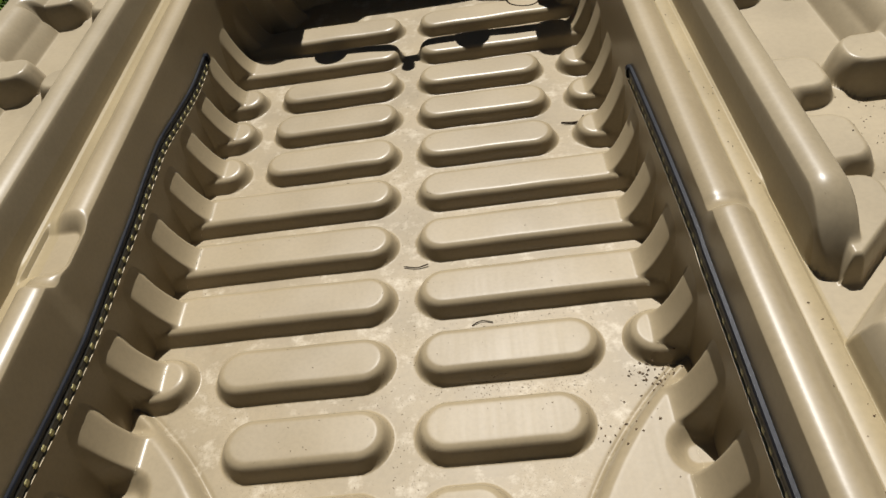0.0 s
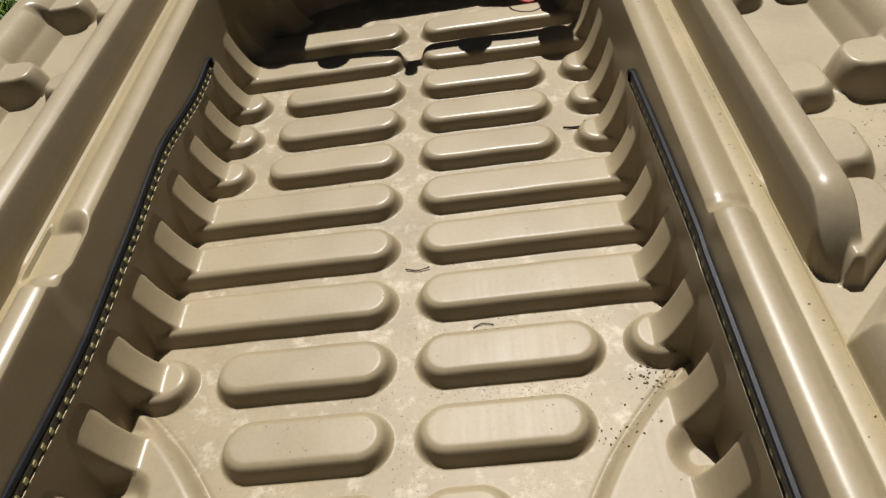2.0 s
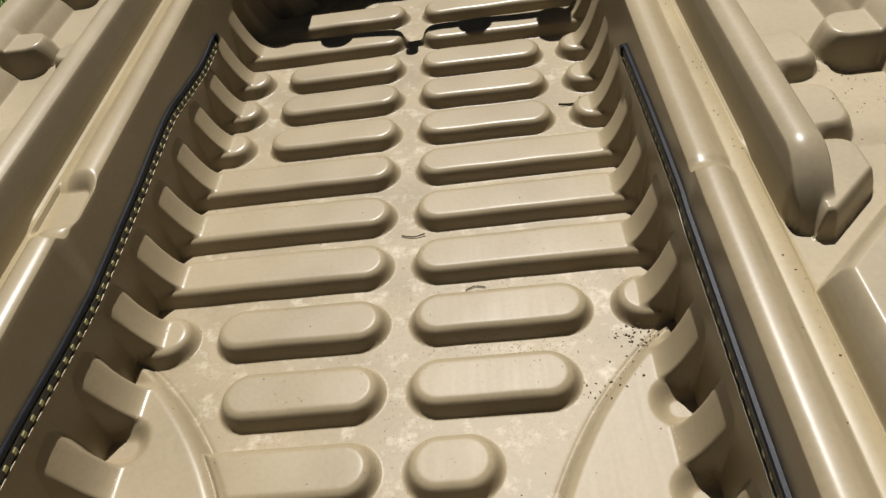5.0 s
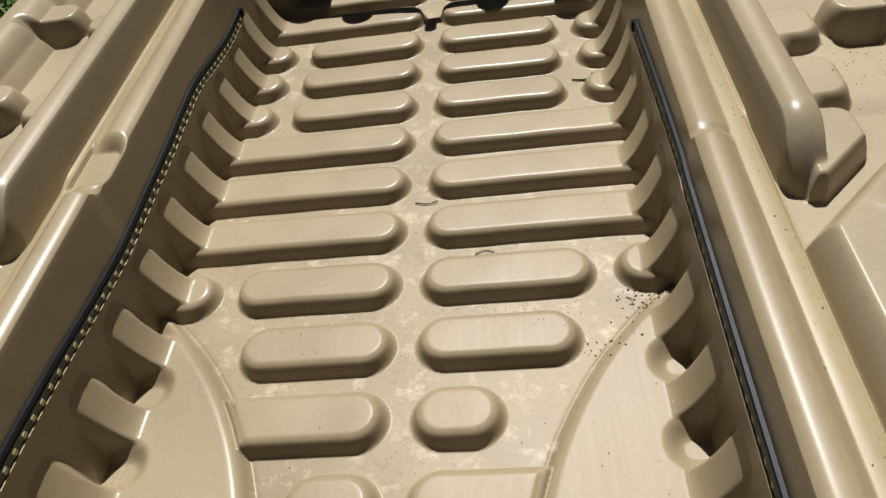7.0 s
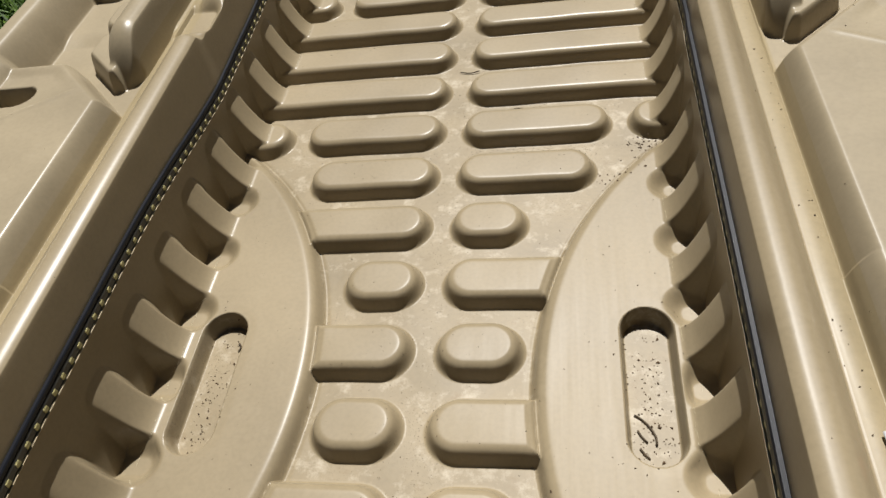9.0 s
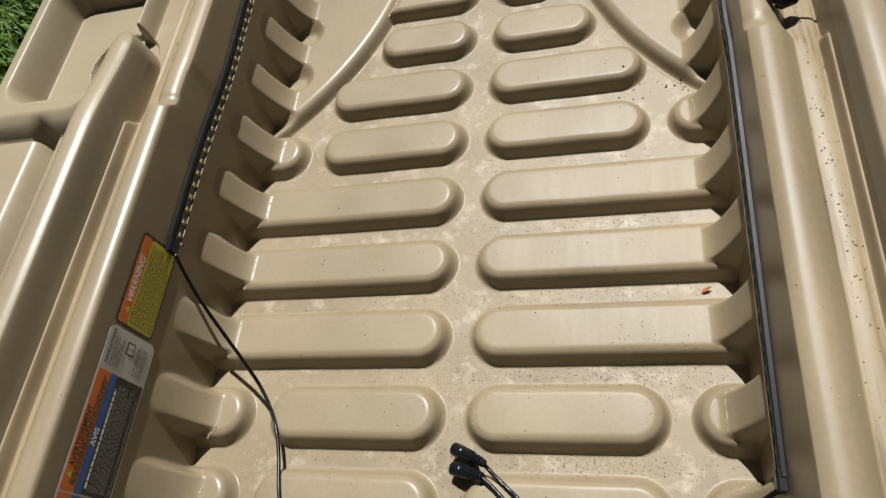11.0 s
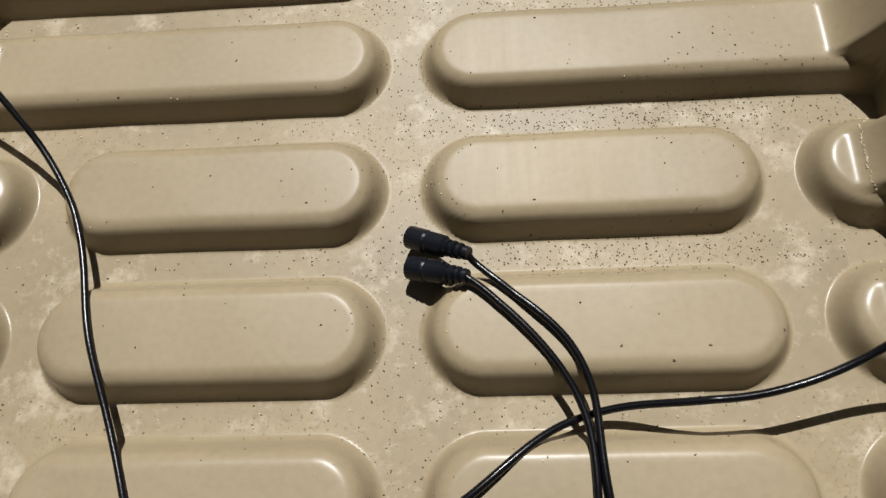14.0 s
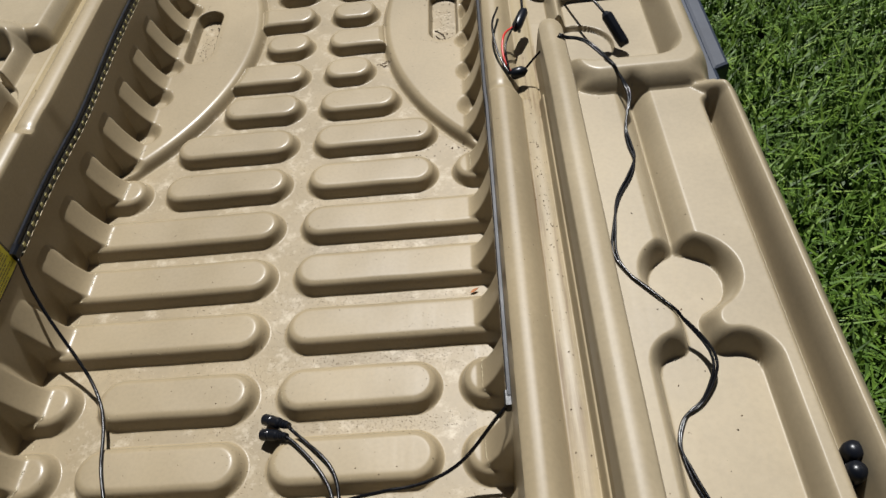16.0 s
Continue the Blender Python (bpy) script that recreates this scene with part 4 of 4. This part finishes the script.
# Out of view: the edge is stepped so its shadow falls right on the floor.
unseen_bow_deck = thing("unseen_bow_deck", "unseen tan bow deck panel, its edge stepped to shade the well", "deck")
bm = bmesh.new()
prism(bm, [(0.30, 1.20), (0.262, 1.20), (0.232, 1.232), (0.228, 1.30), (0.13, 1.325), (0.125, 1.338), (-0.084, 1.336), (-0.099, 1.312), (-0.188, 1.318), (-0.209, 1.283), (-0.236, 1.278), (-0.254, 1.230), (-0.30, 1.225), (-0.62, 1.30), (-0.62, 1.75), (0.62, 1.75), (0.62, 1.30)][::-1], 0.215, 0.235, 0.004)
part("panel", bm, PLASTIC, unseen_bow_deck, smooth=False)
for sx in (-1, 1):
    bm = bmesh.new()
    prism(bm, [(sx * x, y) for x, y in ((0.27, 1.34), (0.60, 1.34), (0.60, 1.72), (0.27, 1.72))][::sx], 0.15, 0.214, 0.003)
    part("support", bm, PLASTIC, unseen_bow_deck, smooth=False)

# Never in view: bar, knobs and clamp are set out from their floor shadows.
rail = thing("unseen_rail", "unseen dark rail with round knobs that casts a shadow band", "rail")
part("bar", tube(bmesh.new(), glide([(-0.33, 1.185, 0.226), (-0.1, 1.166, 0.226), (0.0, 1.152, 0.222), (0.1, 1.160, 0.226), (0.33, 1.150, 0.226)], 0.03), 0.0075, 10, 0.011), BLACK, rail)
for x, y in ((-0.132, 1.168), (0.112, 1.158), (0.245, 1.142)):
    part("knob", lathe(bmesh.new(), x, y, [(0.023, 0.214), (0.029, 0.218), (0.029, 0.240), (0.023, 0.244)]), BLACK, rail)
part("clamp", lathe(bmesh.new(), 0.0, 1.133, [(0.009, 0.214), (0.011, 0.218), (0.011, 0.234)]), BLACK, rail)

cable("red_wire", "thin red wire looped in the shaded bow", [glide([(0.17, 1.20, 0.07), (0.18, 1.145, 0.045), (0.21, 1.125, 0.034), (0.235, 1.15, 0.045), (0.245, 1.21, 0.07)])], RED, 0.0017, "wire")

# ---- litter ----
TWIG = material("dry_twig", (0.030, 0.020, 0.012), 0.9, spec=0.1, vary=0.4, scale=60)
LEAF = material("dry_leaf", (0.28, 0.10, 0.03), 0.7, vary=0.4, scale=80)
GLUE = material("flaked_sealant", (0.50, 0.44, 0.30), 0.8, vary=0.15, scale=80, bump=0.5)
CRUMB = material("dark_crumbs", (0.085, 0.052, 0.024), 0.9, vary=0.5, scale=200)


def twig(pts, r, label, name="twig", mat=None):
    ln = [Vector((x, y, height(x, y) + r + dz)) for x, y, dz in pts]
    t = thing(name, label, name)
    part("stem", tube(bmesh.new(), glide(ln, 0.004), r, 6), mat or TWIG, t)
    return t


twig([(-0.004, 0.548, 0.001), (0.012, 0.544, 0.001), (0.026, 0.547, 0.002)], 0.0008, "small forked dry twig on the floor channel")
twig([(0.222, 0.797, 0.0), (0.245, 0.793, 0.001), (0.268, 0.797, 0.001)], 0.0011, "thin dry twig beside a rib stub")
twig([(0.225, 0.794, 0.002), (0.243, 0.790, 0.001), (0.252, 0.786, 0.0)], 0.0009, "thin dry twig beside a rib stub")
twig([(0.075, 0.447, 0.0005), (0.085, 0.452, 0.001), (0.098, 0.449, 0.0005)], 0.0006, "fine curled dark stem between ribs")
twig([(-0.088, 0.722, 0), (-0.083, 0.715, 0.001), (-0.078, 0.712, 0)], 0.0007, "fine dark stem between ribs")

MUD = material("dark_mud_trail", (0.07, 0.050, 0.028), 0.9, vary=0.5, scale=300, bump=0.6)
for pts in ([(0.211, -0.022, 0), (0.217, -0.026, 0), (0.224, -0.034, 0), (0.229, -0.044, 0), (0.229, -0.053, 0)],
            [(0.213, -0.038, 0), (0.216, -0.044, 0), (0.221, -0.050, 0)], [(0.214, -0.056, 0), (0.218, -0.062, 0), (0.222, -0.066, 0)],
            [(-0.219, 0.061, 0), (-0.215, 0.056, 0), (-0.217, 0.051, 0)]):
    twig(pts, 0.0011, "dark squiggle of dried mud in the slot", "mud_trail", MUD)

leaf = thing("leaf", "small reddish dry leaf against the wall", "leaf")
bm = bmesh.new()
outline = [(0, 0), (0.004, 0.002), (0.008, 0.0022), (0.013, 0.0007), (0.008, -0.0014), (0.003, -0.0016)]
prism(bm, outline, 0, 0.0006)
bm.transform(Matrix.Translation((0.252, -0.632, height(0.258, -0.632) + 0.002)) @ Matrix.Rotation(0.35, 4, "Z") @ Matrix.Rotation(-0.25, 4, "Y"))
part("blade", bm, LEAF, leaf, smooth=False)


def crumbs(name, spots, count, seed, size=(0.0006, 0.0018), mat=None, label="dark dry dirt crumbs scattered over the tan floor"):
    """Loose dirt, thrown where it has gathered."""
    rng = random.Random(seed)
    verts, faces = [], []
    for _ in range(count):
        cx, cy, sx, sy = rng.choice(spots)
        x, y = rng.gauss(cx, sx), rng.gauss(cy, sy)
        if abs(x) > 0.59 or abs(y) > 1.3:
            continue
        if abs(x) < 0.30 and height(x, y) > 0.034:
            continue
        s = rng.uniform(*size)
        q = Matrix.Rotation(rng.uniform(0, 6.28), 3, "Z") @ Matrix.Rotation(rng.uniform(-0.5, 0.5), 3, "X")
        p = Vector((x, y, height(x, y) + s * 0.25))
        b = len(verts)
        for c in ((1, 0, 0), (-1, 0.2, 0), (0.1, 0.6, 0.1), (0, -0.7, 0), (0, 0, 0.5), (0, 0.1, -0.4)):
            verts.append(tuple(p + q @ Vector([v * s * rng.uniform(0.7, 1.3) for v in c])))
        faces += [(b + i, b + j, b + k) for i, j, k in ((0, 2, 4), (2, 1, 4), (1, 3, 4), (3, 0, 4), (2, 0, 5), (1, 2, 5), (3, 1, 5), (0, 3, 5))]
    me = bpy.data.meshes.new(name)
    me.from_pydata(verts, [], faces)
    me.materials.append(mat or CRUMB)
    return tagged(new(name, me), label, "debris", kind="stuff")


crumbs("debris", [(0, y, 0.02, 0.16) for y in (-0.9, -0.5, -0.1, 0.3, 0.7)] + [(0.12, y, 0.07, 0.008) for y in (-0.45, -0.54, -0.63, -0.72, -0.81, 0.36, 0.45)] + [(0.0, -0.3, 0.2, 0.5), (0.0, 0.0, 0.02, 0.6), (0.2, -0.72, 0.03, 0.02)] + [(0.13, y, 0.08, 0.007) for y in (-0.54, -0.63, -0.72, -0.72, -0.81)], 4200, 2, (0.0002, 0.0008))
crumbs("debris", [(s * x, y, 0.05, 0.10) for s in (-1, 1) for x in (0.12, 0.22) for y in (-0.9, -0.6, -0.3, 0.0, 0.3, 0.6)] + [(0.14, 0.33, 0.05, 0.03), (0.10, -0.30, 0.08, 0.10), (-0.15, 0.34, 0.05, 0.03)], 620, 8, (0.0003, 0.0010))
crumbs("debris", [(s * 0.228, y, 0.012, 0.022) for s in (-1, 1) for y in (-0.05, 0.0, 0.05)] + [(0.228, -0.055, 0.013, 0.010)], 240, 9, (0.0004, 0.0013))
crumbs("debris", [(0.262, 0.352, 0.010, 0.007), (0.25, 0.365, 0.016, 0.008), (0.215, 0.30, 0.02, 0.02)], 70, 3, (0.0008, 0.0022))
crumbs("debris", [(0.228, 0.0, 0.010, 0.04), (-0.228, 0.0, 0.010, 0.04), (0.218, -0.35, 0.03, 0.012), (0.12, -0.118, 0.008, 0.004)], 130, 4, (0.0008, 0.0022))
crumbs("debris", [(0.3455, -0.62, 0.0035, 0.12), (0.347, -0.62, 0.004, 0.07), (-0.3455, -0.62, 0.0035, 0.2), (0.346, -0.6, 0.005, 0.35), (-0.346, -0.6, 0.005, 0.35), (0.350, 0.4, 0.005, 0.3), (0.49, 0.50, 0.02, 0.03), (0.46, -0.8, 0.03, 0.2), (0.47, 0.2, 0.04, 0.15)], 380, 5, (0.0004, 0.0012))

aft_floor = [(0.0, y, 0.016, 0.03) for y in (-0.68, -0.77, -0.86, -0.95, -1.04, -1.10)] + [(s * 0.13, (k + 0.0) * PITCH, 0.10, 0.010) for s in (-1, 1) for k in (-7, -8, -9, -10, -11, -12)]
crumbs("debris", aft_floor + [(0.20, -0.72, 0.03, 0.012), (0.17, -0.81, 0.05, 0.008), (0.10, -0.90, 0.06, 0.010)], 1500, 12, (0.0002, 0.0008))
crumbs("flecks", aft_floor + [(0.25, -0.99, 0.02, 0.02), (-0.24, -0.95, 0.02, 0.05), (0.24, -1.08, 0.03, 0.02)], 420, 13, (0.0003, 0.0010), GLUE, "pale flakes of dried sealant scattered over the tan floor")


def sealant():
    """Flaky cream beads where the wall feet meet the floor."""
    rng = random.Random(6)
    verts, faces = [], []
    for side, rows in ((-1, "CDEFGHIJKLMNOPQRSTUVWXYZ"), (1, "FGHIJKLMNOPQRVWX")):
        for c in rows:
            yc = ROWS[c]
            big = (1.5 if c in "QRSTUVWXYZ" else 1.0) * (1.0 if side < 0 else 0.7)
            drift, keep = 0.0, rng.random() < 0.85
            y = yc - 0.045
            while y < yc + 0.045:
                y += 0.0008
                drift = drift * 0.9 + rng.gauss(0, 0.0003)
                if rng.random() < 0.06:
                    keep = not keep
                if not keep or rng.random() < 0.10:
                    continue
                lap = min(1.0, max(0.0, (abs(y - yc) - 0.017) / 0.015))
                x = side * ((0.268 if side < 0 else 0.262) + drift + 0.014 * lap * lap * (3 - 2 * lap))
                s_ = big * rng.uniform(0.0002, 0.0008)
                turn = Matrix.Rotation(rng.uniform(0, 6.28), 3, "Z") @ Matrix.Rotation(rng.uniform(-0.6, 0.6), 3, "X")
                p = Vector((x, y, height(x, y) + s_ * 0.3))
                n0 = len(verts)
                for v in ((1, 0, 0), (-1, 0.2, 0), (0.1, 0.8, 0.1), (0, -0.8, 0), (0, 0, 0.5), (0, 0.1, -0.4)):
                    verts.append(tuple(p + turn @ Vector([e * s_ * rng.uniform(0.6, 1.4) for e in v])))
                faces += [(n0 + i, n0 + j, n0 + k) for i, j, k in ((0, 2, 4), (2, 1, 4), (1, 3, 4), (3, 0, 4), (2, 0, 5), (1, 2, 5), (3, 1, 5), (0, 3, 5))]
    me = bpy.data.meshes.new("sealant_flakes")
    me.from_pydata(verts, [], faces)
    me.materials.append(GLUE)
    ob = new("sealant_flakes", me)
    return tagged(ob, "cream flaking sealant along the wall feet", "sealant", kind="stuff")


sealant()
